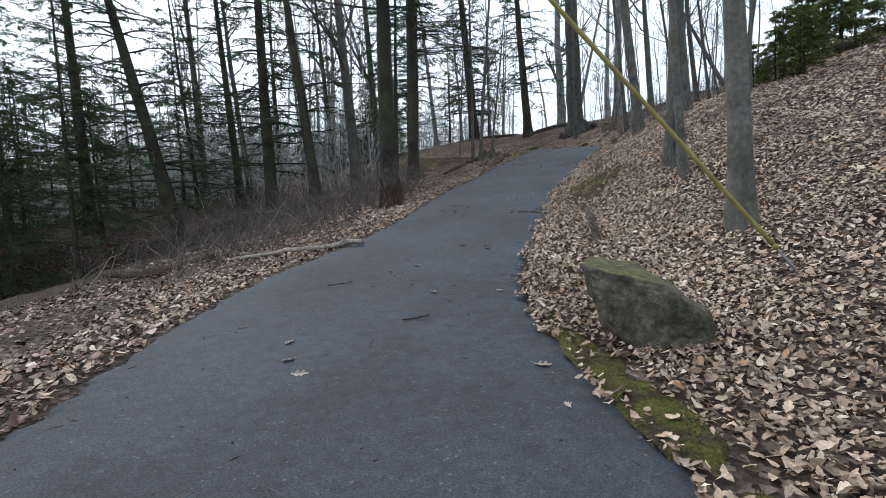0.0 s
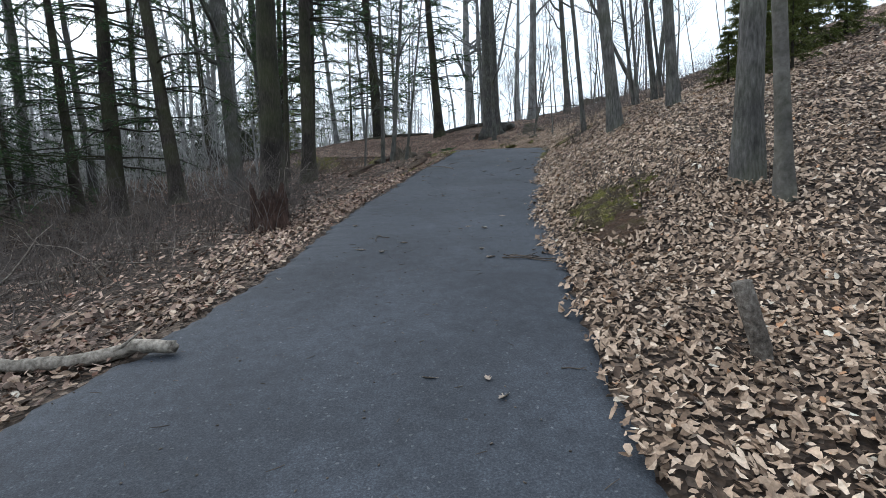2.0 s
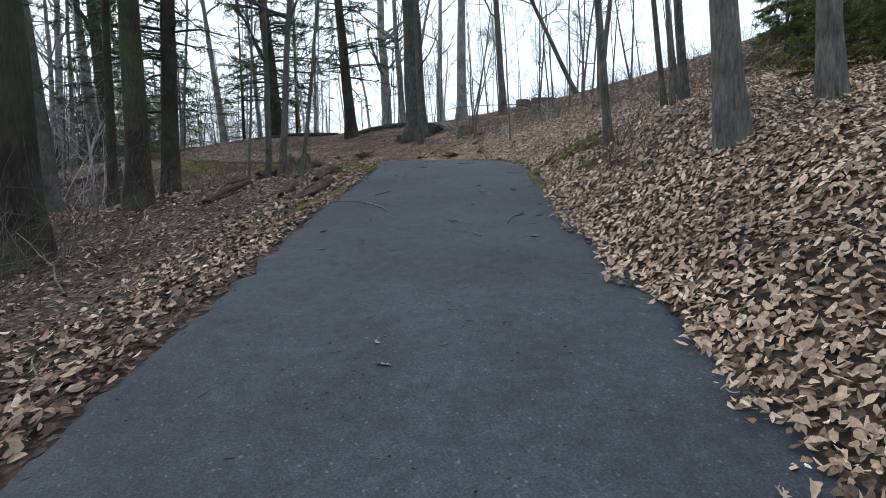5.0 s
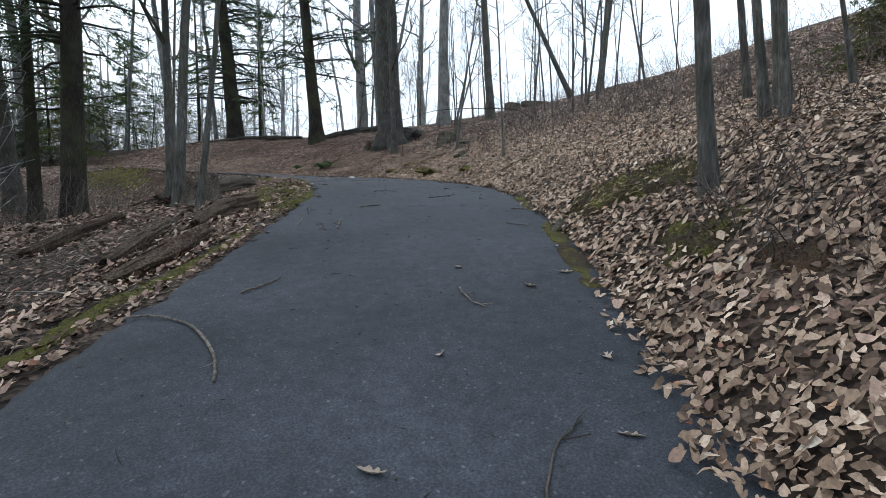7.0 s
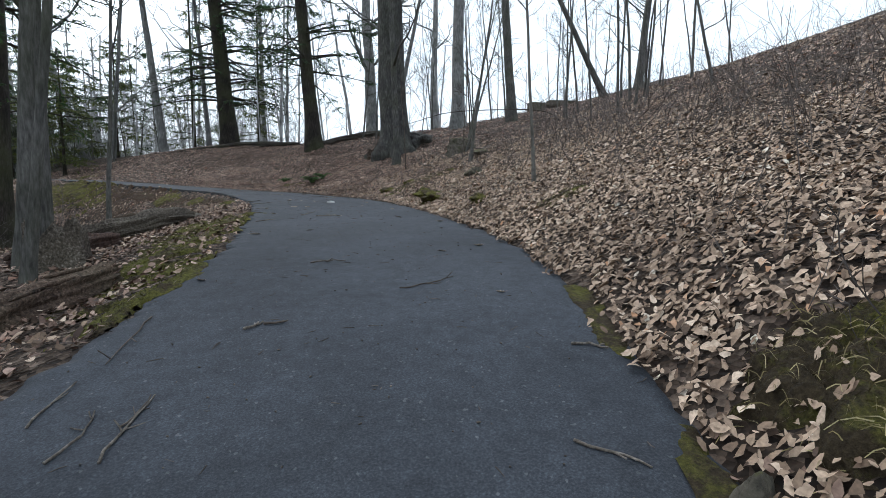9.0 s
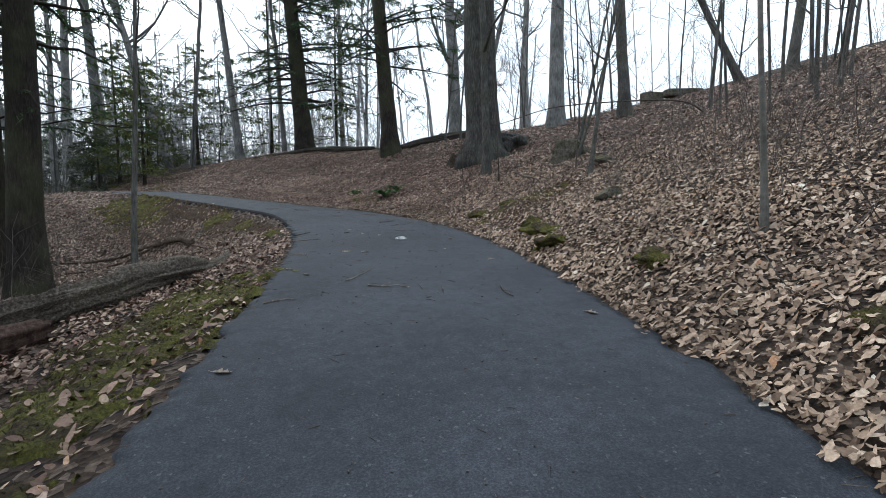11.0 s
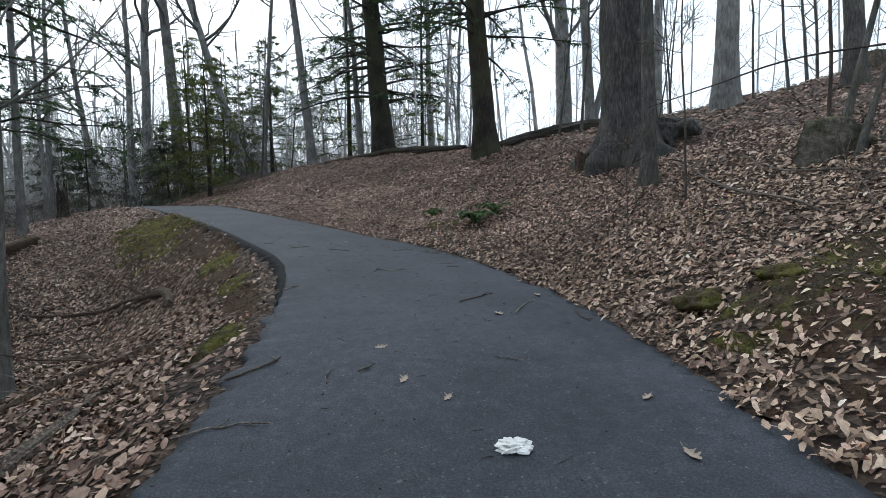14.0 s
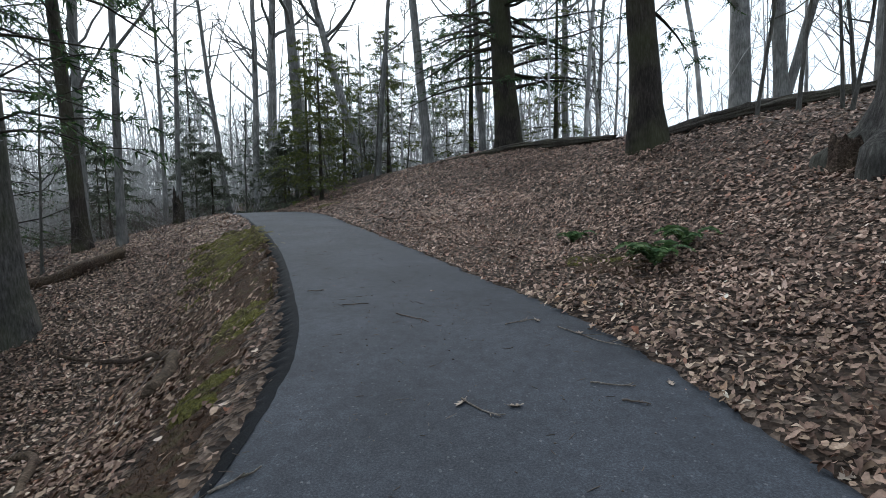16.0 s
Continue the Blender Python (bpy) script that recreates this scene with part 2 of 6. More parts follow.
STRAW = leaf_material("dry_grass", ((0.0, (0.16, 0.13, 0.06)), (0.6, (0.28, 0.24, 0.11)), (1.0, (0.40, 0.36, 0.20))))
def mud_material():
    m, tree, shader, node = material("dark_damp_earth", 0.9)
    at = node("ShaderNodeTexCoord").outputs["Object"]
    clod = node("ShaderNodeTexNoise", {"Vector": at, "Scale": 30.0, "Detail": 8.0, "Roughness": 0.72}).outputs["Fac"]
    wide = node("ShaderNodeTexNoise", {"Vector": at, "Scale": 5.0, "Detail": 6.0}).outputs["Fac"]
    earth = ramp(node, clod, ((0.3, (0.014, 0.011, 0.009)), (0.55, (0.064, 0.036, 0.020)), (0.78, (0.145, 0.09, 0.054))))
    tree.links.new(mixed(node, ramp(node, wide, ((0.55, (0, 0, 0)), (0.66, (0.7, 0.7, 0.7)))), earth, (0.06, 0.05, 0.02)), shader.inputs["Base Color"])
    bumped(tree, shader, node, clod, 1.0, 0.04)
    return m


MUD = mud_material()
SOIL, ASPHALT, MOSS, STONE = soil_material(), asphalt_material(), moss_material(), stone_material()
DULL_MOSS = moss_material("dull_brown_moss", 0.49)
THIN_MOSS = moss_material("thin_worn_moss", 0.485)
# asphalt at a fifth of its tone: the lip's shade is painted in
SHADED_LIP = asphalt_material("shaded_lip_asphalt", 0.2)
SHADED_LIP.node_tree.nodes["Principled BSDF"].inputs["Specular IOR Level"].default_value = 0.08
YELLOW = plain("yellow_plastic", (0.30, 0.25, 0.075), 0.6)
STEEL = plain("galvanised_steel", (0.32, 0.32, 0.32), 0.5)

# ---- the lie of the land: a drive climbing along the foot of a wooded hill ----
# centre x, centre y, width, height of the drive
ROAD = np.array([
    (-0.55, -9, 3.5, -0.95), (-0.6, -4, 3.5, -0.40), (-0.65, 0, 3.5, 0.05), (-0.80, 3, 3.5, 0.26), (-0.92, 5, 3.5, 0.40),
    (-0.72, 6.9, 3.55, 0.60), (-0.02, 8.9, 3.3, 0.91), (0.75, 10.9, 3.2, 1.30), (1.35, 12.7, 3.3, 1.64),
    (2.05, 14.7, 3.35, 2.03), (2.85, 16.6, 3.5, 2.38), (3.9, 19.1, 3.5, 2.93), (4.88, 21.2, 3.5, 3.37),
    (5.75, 23.4, 3.4, 3.79), (6.3, 25.5, 3.3, 4.08), (6.52, 27.8, 3.3, 4.28), (6.66, 29.6, 3.3, 4.42),
    (6.68, 32, 3.25, 4.60), (6.5, 34.1, 3.2, 4.75), (6.05, 36.2, 3.1, 4.89), (5.2, 38.3, 2.95, 5.08),
    (4.0, 40.2, 2.75, 5.24), (1.95, 43.2, 2.6, 5.52), (-0.6, 46.6, 2.6, 5.86), (-4, 51, 2.7, 6.21),
    (-9, 56, 2.8, 6.26), (-18, 63, 3.0, 5.6), (-30, 70, 3.0, 4.6)])


def smooth_table(table, steps):
    """Catmull-Rom through the rows of a table, with as many steps between two rows."""
    p = np.vstack([2 * table[0] - table[1], table, 2 * table[-1] - table[-2]])
    u = np.linspace(0, 1, steps, endpoint=False)[:, None]
    out = [0.5 * (2 * b + (c - a) * u + (2 * a - 5 * b + 4 * c - d) * u**2 + (3 * b - a - 3 * c + d) * u**3)
           for a, b, c, d in zip(p, p[1:], p[2:], p[3:])]
    return np.vstack(out + [table[-1:]])


LANE = smooth_table(ROAD, 14)
LANE_DIR = np.gradient(LANE[:, :2], axis=0)
LANE_DIR /= np.linalg.norm(LANE_DIR, axis=1, keepdims=True)


def rolling(x, y):
    """Gentle hummocks, in metres."""
    return (0.05 * np.sin(1.3 * x + 0.7 * y + 1) * np.sin(0.9 * y - 0.6 * x) + 0.035 * np.sin(2.9 * x - 1.7 * y) * np.sin(2.3 * y + 1.1 * x + 2)
            + 0.02 * np.sin(5.3 * x + 3.1 * y) * np.sin(4.7 * y - 3.9 * x + 1))


def beside(x, y):
    """For places: the nearest row of the lane, the distance outside its edge, and 1 to the right of it or -1 to the left."""
    x, y = np.atleast_1d(x).astype(float), np.atleast_1d(y).astype(float)
    near = np.empty(len(x), int)
    for a in range(0, len(x), 4000):
        b = slice(a, a + 4000)
        near[b] = ((x[b, None] - LANE[:, 0]) ** 2 + (y[b, None] - LANE[:, 1]) ** 2).argmin(1)
    ox, oy = x - LANE[near, 0], y - LANE[near, 1]
    side = np.where(LANE_DIR[near, 0] * oy - LANE_DIR[near, 1] * ox > 0, -1.0, 1.0)
    return near, np.hypot(ox, oy) - LANE[near, 2] / 2, side


GRADE = np.gradient(LANE[:, 3]) / np.maximum(np.linalg.norm(np.gradient(LANE[:, :2], axis=0), axis=1), 1e-6)


def lane_height(x, y, near):
    """Height of the drive's edge beside a place, sliding evenly between the rows of the lane."""
    ahead = (x - LANE[near, 0]) * LANE_DIR[near, 0] + (y - LANE[near, 1]) * LANE_DIR[near, 1]
    return LANE[near, 3] + GRADE[near] * np.clip(ahead, -0.3, 0.3)


def ground(x, y):
    """Height of the ground."""
    near, d, side = beside(x, y)
    way, out = LANE[near, 1], np.maximum(d, 0)
    lift = np.interp(way, (-5, 5, 8, 9.3, 10.5, 11.5, 12.2, 15, 16.5, 19, 24, 28, 33, 38, 41, 46, 50), (0.08, 0.05, -0.02, -0.02, 0.08, 0.24, 0.32, 0.46, 0.56, 0.62, 0.42, 0.40, 0.36, 0.24, 0.14, 0.15, 0.25))
    hill = np.interp(way, (-5, 8, 12, 20, 24, 28, 36, 42, 60), (0.2, 0.22, 0.155, 0.155, 0.3, 0.36, 0.34, 0.39, 0.42))
    upper = np.interp(way, (-5, 8, 25, 33, 38, 44, 60), (0.30, 0.36, 0.35, 0.33, 0.27, 0.23, 0.22))
    dip = np.interp(way, (5, 10, 22, 29), (0, 0.09, 0.09, 0)) * (np.clip(out - 7, 0, 7) - np.clip(out - 15, 0, 7))
    right = lift * np.minimum(out, 2) - dip + hill * np.clip(out - 2, 0, 5) + upper * np.clip(out - 7, 0, 18) + 0.04 * np.maximum(out - 25, 0)
    fall = np.interp(way, (-5, 8, 12, 22, 30, 34, 38, 41, 44, 49, 60), (0.10, 0.10, 0.16, 0.18, 0.17, 0.25, 0.48, 0.75, 0.75, 0.30, 0.2))
    left = -fall * np.minimum(out, 2.5) - 0.17 * np.clip(out - 2.5, 0, 40) - 0.03 * np.maximum(out - 42.5, 0)
    z = lane_height(x, y, near) + np.where(side > 0, right, left)
    ridge = y - np.interp(x, (-30, -10, 0, 8, 16, 24, 40), (80, 66, 57, 50.5, 48.7, 47.5, 46))
    over = np.where(side > 0, np.maximum(ridge, 0), 0)
    z = z - 0.30 * np.minimum(over, 40) * np.clip(over / 2, 0, 1)
    across = np.clip((np.hypot(x + 10, y - 40) - 48) / 90, 0, 1)
    z = z + np.where((side < 0) | (ridge > 10), 9 * across * across * (3 - 2 * across), 0)
    soft = np.clip(out / 0.8, 0, 1)
    return np.where(d > 0, z + soft * rolling(x, y), z - 0.05 * np.clip(-d / 0.08, 0, 1))


# ---- mesh helpers ----
rng = np.random.default_rng(7)


def mesh_of(name, verts, faces, mat, smooth=True):
    """A mesh from an array of corners and arrays of faces (three or four corners each)."""
    me = bpy.data.meshes.new(name)
    faces = [np.asarray(f, np.int32) for f in faces if len(f)]
    counts = np.concatenate([np.full(len(f), f.shape[1], np.int32) for f in faces])
    loops = np.concatenate([f.ravel() for f in faces])
    me.vertices.add(len(verts))
    me.vertices.foreach_set("co", np.asarray(verts, np.float32).ravel())
    me.loops.add(len(loops))
    me.loops.foreach_set("vertex_index", loops)
    me.polygons.add(len(counts))
    me.polygons.foreach_set("loop_start", np.concatenate([[0], np.cumsum(counts)[:-1]]).astype(np.int32))
    me.polygons.foreach_set("use_smooth", np.full(len(counts), smooth))
    me.materials.append(mat)
    me.update(calc_edges=True)
    me.validate()
    return me


def part(name, verts, faces, mat, parent=None, label="", smooth=True, at=(0, 0, 0)):
    """One mesh object, its corners given in the world less the place at."""
    ob = new(name, mesh_of(name, np.asarray(verts) - np.asarray(at), faces, mat, smooth))
    if parent:
        ob.parent = parent
    else:
        ob.location = at
    return tagged(ob, label) if label else ob


def unit(v):
    return v / np.maximum(np.linalg.norm(v, axis=-1, keepdims=True), 1e-9)


def tubes(paths, radii, sides, cap=True):
    """Round tubes along many paths at once: (m, k, 3) points and (m, k) radii. Returns corners and a list of faces."""
    paths, radii = np.asarray(paths, float), np.asarray(radii, float)
    m, k, _ = paths.shape
    along = unit(np.gradient(paths, axis=1))
    ref = np.where(np.abs(along[:, :1, 2:]) > 0.9, np.array([1.0, 0, 0]), np.array([0, 0, 1.0]))
    one = unit(np.cross(along, ref))
    two = np.cross(along, one)
    a = np.linspace(0, 2 * np.pi, sides, endpoint=False)
    ring = one[:, :, None] * np.cos(a)[:, None] + two[:, :, None] * np.sin(a)[:, None]
    verts = (paths[:, :, None] + ring * radii[:, :, None, None]).reshape(-1, 3)
    base = (np.arange(m)[:, None, None] * k + np.arange(k - 1)[None, :, None]) * sides
    i = np.arange(sides)
    j = (i + 1) % sides
    quads = np.stack([base + i, base + j, base + sides + j, base + sides + i], -1).reshape(-1, 4)
    faces = [quads]
    if cap and sides >= 4:
        for end, turn in ((0, -1), (k - 1, 1)):
            first = (np.arange(m) * k + end) * sides
            fan = np.stack([np.stack([first, first + a1, first + a1 + 1], -1) for a1 in range(1, sides - 1)], 1).reshape(-1, 3)
            faces.append(fan[:, ::turn])
    return verts, faces


def joined(pieces):
    """Several (corners, faces) in one."""
    verts, faces, n = [], [], 0
    for v, fs in pieces:
        verts.append(v)
        faces += [np.asarray(f) + n for f in fs]
        n += len(v)
    return np.vstack(verts), faces


def grown(start, way, length, lift, k, wander=0.05):
    """Curving shoots: (m, k, 3) points from starts, ways, lengths and how far they bend up (or down)."""
    m = len(start)
    s = np.linspace(0, 1, k)[None, :, None]
    length, lift = np.broadcast_to(length, m)[:, None, None], np.broadcast_to(lift, m)[:, None, None]
    jog = np.cumsum(rng.normal(0, wander, (m, k, 3)), 1)
    jog -= jog[:, :1]
    return start[:, None] + unit(way)[:, None] * length * s + np.array([0, 0, 1.0]) * lift * length * s**2 + jog * length * 0.6


def offshoots(paths, per, low, high, spread, rough=0.25):
    """Starts and ways of side shoots on paths, with the parent's index and how far along each sits."""
    m, k, _ = paths.shape
    who = np.repeat(np.arange(m), per)
    u = rng.uniform(low, high, len(who)) * (k - 1)
    i = np.minimum(u.astype(int), k - 2)
    w = (u - i)[:, None]
    start = paths[who, i] * (1 - w) + paths[who, i + 1] * w
    tangent = unit(paths[who, i + 1] - paths[who, i])
    side = unit(np.cross(tangent, rng.normal(size=(len(who), 3))))
    tilt = np.tan(np.radians(rng.uniform(spread * (1 - rough), spread * (1 + rough), len(who))))[:, None]
    return start, unit(tangent + side * tilt), who, u / (k - 1)


def height_at(x, y):
    return ground(np.atleast_1d(x), np.atleast_1d(y))


# ---- the ground and the drive ----
def spaced(low, high, step, reach, grow=1.16):
    """Grid lines: even from low to high, then ever wider to the reach on both sides."""
    out, s = [], step
    while (sum(out) if out else 0) < reach:
        s *= grow
        out.append(s)
    side = np.cumsum(out)
    return np.concatenate([low - side[::-1], np.arange(low, high + step / 2, step), high + side])


gx, gy = spaced(-9.0, 18.0, 0.25, 420), spaced(-3.0, 54.0, 0.25, 420)
X, Y = np.meshgrid(gx, gy)
Z = height_at(X.ravel(), Y.ravel()).reshape(X.shape)
cols, rows = len(gx), len(gy)
first = (np.arange(rows - 1)[:, None] * cols + np.arange(cols - 1)[None]).ravel()
land = part("ground", np.stack([X.ravel(), Y.ravel(), Z.ravel()], 1), [np.stack([first, first + 1, first + cols + 1, first + cols], 1)], SOIL)
tagged(land, "brown woodland floor of leaf mould and soil", "ground", kind="structure")


def on_land(x, y):
    """Height of the ground sheet itself."""
    i = np.clip(np.searchsorted(gx, x) - 1, 0, cols - 2)
    j = np.clip(np.searchsorted(gy, y) - 1, 0, rows - 2)
    u, v = (x - gx[i]) / (gx[i + 1] - gx[i]), (y - gy[j]) / (gy[j + 1] - gy[j])
    return (Z[j, i] * (1 - u) + Z[j, i + 1] * u) * (1 - v) + (Z[j + 1, i] * (1 - u) + Z[j + 1, i + 1] * u) * v


def lane_mesh(u, lip=False):
    """Strips of the asphalt, from edge (-1) to edge (1): a low crown, rough edges, and a skirt into the soil."""
    lane = smooth_table(ROAD, 60)
    n = len(lane)
    way = np.gradient(lane[:, :2], axis=0)
    way /= np.linalg.norm(way, axis=1, keepdims=True)
    across = np.stack([way[:, 1], -way[:, 0]], 1)
    s = np.arange(n)
    verts = []
    for q in u:
        edge = np.array([noise.fractal((k * 0.11, 7.0 * np.sign(q), 0.0), 1.0, 2.0, 4) for k in s]) * 0.10
        bend = np.clip(np.minimum(lane[:, 1] - 35.5, 48.5 - lane[:, 1]) / 2.5, 0, 1) * (q < -0.9)
        half = lane[:, 2] / 2 + edge * (abs(q) > 0.9) * (1 - 0.85 * bend) + 0.02 - 0.13 * bend
        xy = lane[:, :2] + across * (q * half)[:, None]
        z = lane[:, 3] + 0.012 + 0.022 * (1 - q * q) - (0.09 if abs(q) == 1 else 0.012 if abs(q) > 0.99 else 0)
        verts.append(np.column_stack([xy, z]))
    if lip:
        # at the bend the edge is rolled down over the bank
        keep = np.where((lane[:, 1] > 35.5) & (lane[:, 1] < 48.5))[0]
        fade = np.clip(np.minimum(lane[keep, 1] - 35.5, 48.5 - lane[keep, 1]) / 2.5, 0.02, 1)
        foot = lane[keep, :2] - across[keep] * (lane[keep, 2] / 2 - 0.13 * fade)[:, None]
        wave = np.array([noise.fractal((k * 0.06, 3.0, 0.0), 1.0, 2.0, 3) for k in keep]) * 0.10
        lumps = np.array([noise.fractal((k * 0.35, 9.0, 0.0), 0.9, 2.0, 4) for k in keep]) * 0.06
        verts = []
        for out, drop in ((-0.06, 0.002), (-0.02, -0.002), (0.04, 0.008), (0.10, 0.035), (0.16, 0.085), (0.22, 0.17), (0.27, 0.36)):
            verts.append(np.column_stack([foot - across[keep] * ((out + (wave + lumps) * out * 5) * fade)[:, None], lane[keep, 3] + 0.012 - drop * fade + lumps * 0.4 * (out > 0.08)]))
        n = len(keep)
    verts = np.stack(verts, 1)
    w = verts.shape[1]
    a = (np.arange(n - 1)[:, None] * w + np.arange(w - 1)[None]).ravel()
    return verts.reshape(-1, 3), [np.stack([a, a + 1, a + w + 1, a + w] if not lip else [a, a + w, a + w + 1, a + 1], 1)]


drive = part("road", *lane_mesh((-1.0, -0.995, -0.94, -0.7, -0.4, 0, 0.4, 0.7, 0.94, 0.995, 1.0)), ASPHALT)
tagged(drive, "narrow dark grey asphalt drive curving uphill", "road", kind="structure")
part("rolled_edge", *lane_mesh((), True), SHADED_LIP, drive, "black rolled asphalt lip along the bend")


# ---- trees ----
def trunk_path(base, height, lean, k=16, bend=0.012, sunk=0.3):
    """A trunk's line: thicker spacing of points at its foot."""
    h = height * np.linspace(0, 1, k) ** 1.7
    wob = np.cumsum(rng.normal(0, bend, (k, 2)), 0) * (h / height)[:, None] * height * 0.12
    x = base[0] + lean[0] * h + wob[:, 0] - wob[0, 0]
    y = base[1] + lean[1] * h + wob[:, 1] - wob[0, 1]
    return np.column_stack([x, y, base[2] - sunk + h])


def trunk_mesh(path, radius, flare, sides=18, taper=0.72, roots=5, rise=None):
    """A tapered bole that spreads into root ridges at its foot."""
    h = path[:, 2] - path[0, 2]
    s = h / h[-1]
    r = radius * (1 - taper * s)
    verts, faces = tubes(path[None], r[None], sides)
    k = len(path)
    ring = verts.reshape(k, sides, 3)
    a = np.linspace(0, 2 * np.pi, sides, endpoint=False)
    turn = rng.uniform(0, 6.28)
    ridge = 0.5 + 0.5 * np.cos(roots * a + turn + 0.7 * np.sin(2 * a))
    for i in range(k):
        near = np.exp(-max(h[i] - 0.3 - (radius if rise is None else 0.45), 0) / (rise or 0.35 + 0.8 * radius))
        rough = 1 + 0.05 * np.sin(3 * a + h[i] * 1.3 + turn) + 0.03 * np.sin(7 * a - h[i] * 2.1)
        swell = rough + flare * near * (0.45 + 0.9 * ridge)
        ring[i] = path[i] + (ring[i] - path[i]) * swell[:, None]
    return ring.reshape(-1, 3), faces


def ribbons(paths, width):
    """Thin twigs as narrow two-sided strips along many paths: (m, k, 3) points."""
    m, k, _ = paths.shape
    along = unit(np.gradient(paths, axis=1))
    side = unit(np.cross(along, rng.normal(size=(m, 1, 3)))) * (width * np.linspace(1.0, 0.5, k))[None, :, None]
    verts = np.stack([paths - side, paths + side], 2).reshape(-1, 3)
    base = (np.arange(m)[:, None] * k + np.arange(k - 1)[None]).ravel() * 2
    return verts, [np.stack([base, base + 1, base + 3, base + 2], 1)]


def bare_crown(path, radius, taper, limbs, low, reach, twigs, fine=0.006):
    """Leafless limbs, branches and twigs on a trunk."""
    height = path[-1, 2] - path[0, 2]
    start, way, _, u = offshoots(path[None].repeat(1, 0), limbs, 0, 1, 48)
    u = rng.uniform(low, 0.98, limbs)
    hh = (path[:, 2] - path[0, 2]) / height
    start = np.column_stack([np.interp(u, hh, path[:, c]) for c in range(3)])
    r0 = radius * (1 - taper * u) * rng.uniform(0.32, 0.6, limbs)
    length = height * reach * (1.15 - 0.75 * u) * rng.uniform(0.6, 1.15, limbs)
    a = rng.uniform(0, 6.283, limbs)
    up = rng.uniform(0.35, 1.2, limbs)
    way = unit(np.column_stack([np.cos(a), np.sin(a), up]))
    main = grown(start, way, length, rng.uniform(0.05, 0.35, limbs), 6, 0.05)
    rad = np.maximum(r0[:, None] * np.linspace(1, 0.22, 6), 0.006)
    out = [tubes(main, rad, 5, False) if fine < 0.008 else ribbons(main, 0.03)]
    st, wy, who, w = offshoots(main, 5, 0.25, 1.0, 40)
    ln = length[who] * rng.uniform(0.25, 0.5, len(who)) * (1.2 - 0.6 * w)
    branch = grown(st, wy, ln, 0.12, 4, 0.07)
    rb = np.maximum(r0[who][:, None] * 0.42 * np.linspace(1, 0.3, 4), 0.005)
    out.append(tubes(branch, rb, 3, False) if fine < 0.008 else ribbons(branch, 0.016))
    if twigs:
        st, wy, who2, w = offshoots(branch, twigs, 0.2, 1.0, 38)
        ln2 = np.maximum(ln[who2] * rng.uniform(0.3, 0.6, len(who2)), 0.25)
        twig = grown(st, wy, ln2, 0.1, 3 if fine < 0.008 else 2, 0.07)
        out.append(ribbons(twig, fine))
        st, wy, who3, w = offshoots(twig, 1, 0.3, 1.0, 35)
        out.append(ribbons(grown(st, wy, ln2[who3] * rng.uniform(0.4, 0.8, len(who3)), 0.05, 2, 0.05), fine * 0.7))
    return joined(out)


def stand(name, path):
    root = new(name)
    root.location = (path[0, 0], path[0, 1], float(height_at(path[0, 0], path[0, 1])[0]))
    root.empty_display_size = 0.2
    return root, tuple(root.location)


def bare_tree(x, y, girth, height, lean, mat, label, limbs=16, low=0.45, reach=0.26, twigs=3, flare=0.45, name="bare_tree", sides=18, bend=0.012, roots=5, rise=None):
    base = (x, y, float(height_at(x, y)[0]))
    path = trunk_path(base, height, lean, 16 if rise is None else 34, bend=bend, sunk=0.25 + 0.45 * girth)
    root, at = stand(name, path)
    part("trunk", *trunk_mesh(path, girth / 2, flare, sides, 0.72, roots, rise), mat, root, at=at)
    if limbs:
        part("crown", *bare_crown(path, girth / 2, 0.72, limbs, low, reach, twigs), mat if mat is not BEECH_BARK else OAK_BARK, root, "leafless grey-brown limbs and twigs", at=at)
    return tagged(root, label, "tree")


def sprays(start, way, width, length):
    """Flat sprays: little pointed blades, a diamond each."""
    m = len(start)
    side = unit(np.cross(way, np.array([0, 0, 1.0]) + rng.normal(0, 0.35, (m, 3))))
    tip = start + way * length[:, None] + np.array([0, 0, -0.25]) * length[:, None]
    mid = start + way * (length * 0.45)[:, None]
    v = np.stack([start, mid + side * width[:, None], tip, mid - side * width[:, None]], 1).reshape(-1, 3)
    return v, [np.arange(4 * m).reshape(-1, 4)]


def needle_sprays(start, way, length):
    """Fine evergreen sprays: slim pointed blades, three corners each, several to a twig."""
    m = len(start)
    start, way, length = start.repeat(2, 0), unit(way.repeat(2, 0) + rng.normal(0, 0.6, (2 * m, 3)) * (1, 1, 0.5)), length.repeat(2) * rng.uniform(0.5, 1.05, 2 * m)
    start = start + rng.normal(0, 0.05, (2 * m, 3)) * (1, 1, 0.4)
    side = unit(np.cross(way, np.array([0, 0, 1.0]) + rng.normal(0, 0.6, (2 * m, 3)))) * (length * 0.13)[:, None]
    tip = start + way * length[:, None] + np.array([0, 0, -0.22]) * length[:, None]
    return np.stack([start + side, start - side, tip], 1).reshape(-1, 3), [np.arange(6 * m).reshape(-1, 3)]


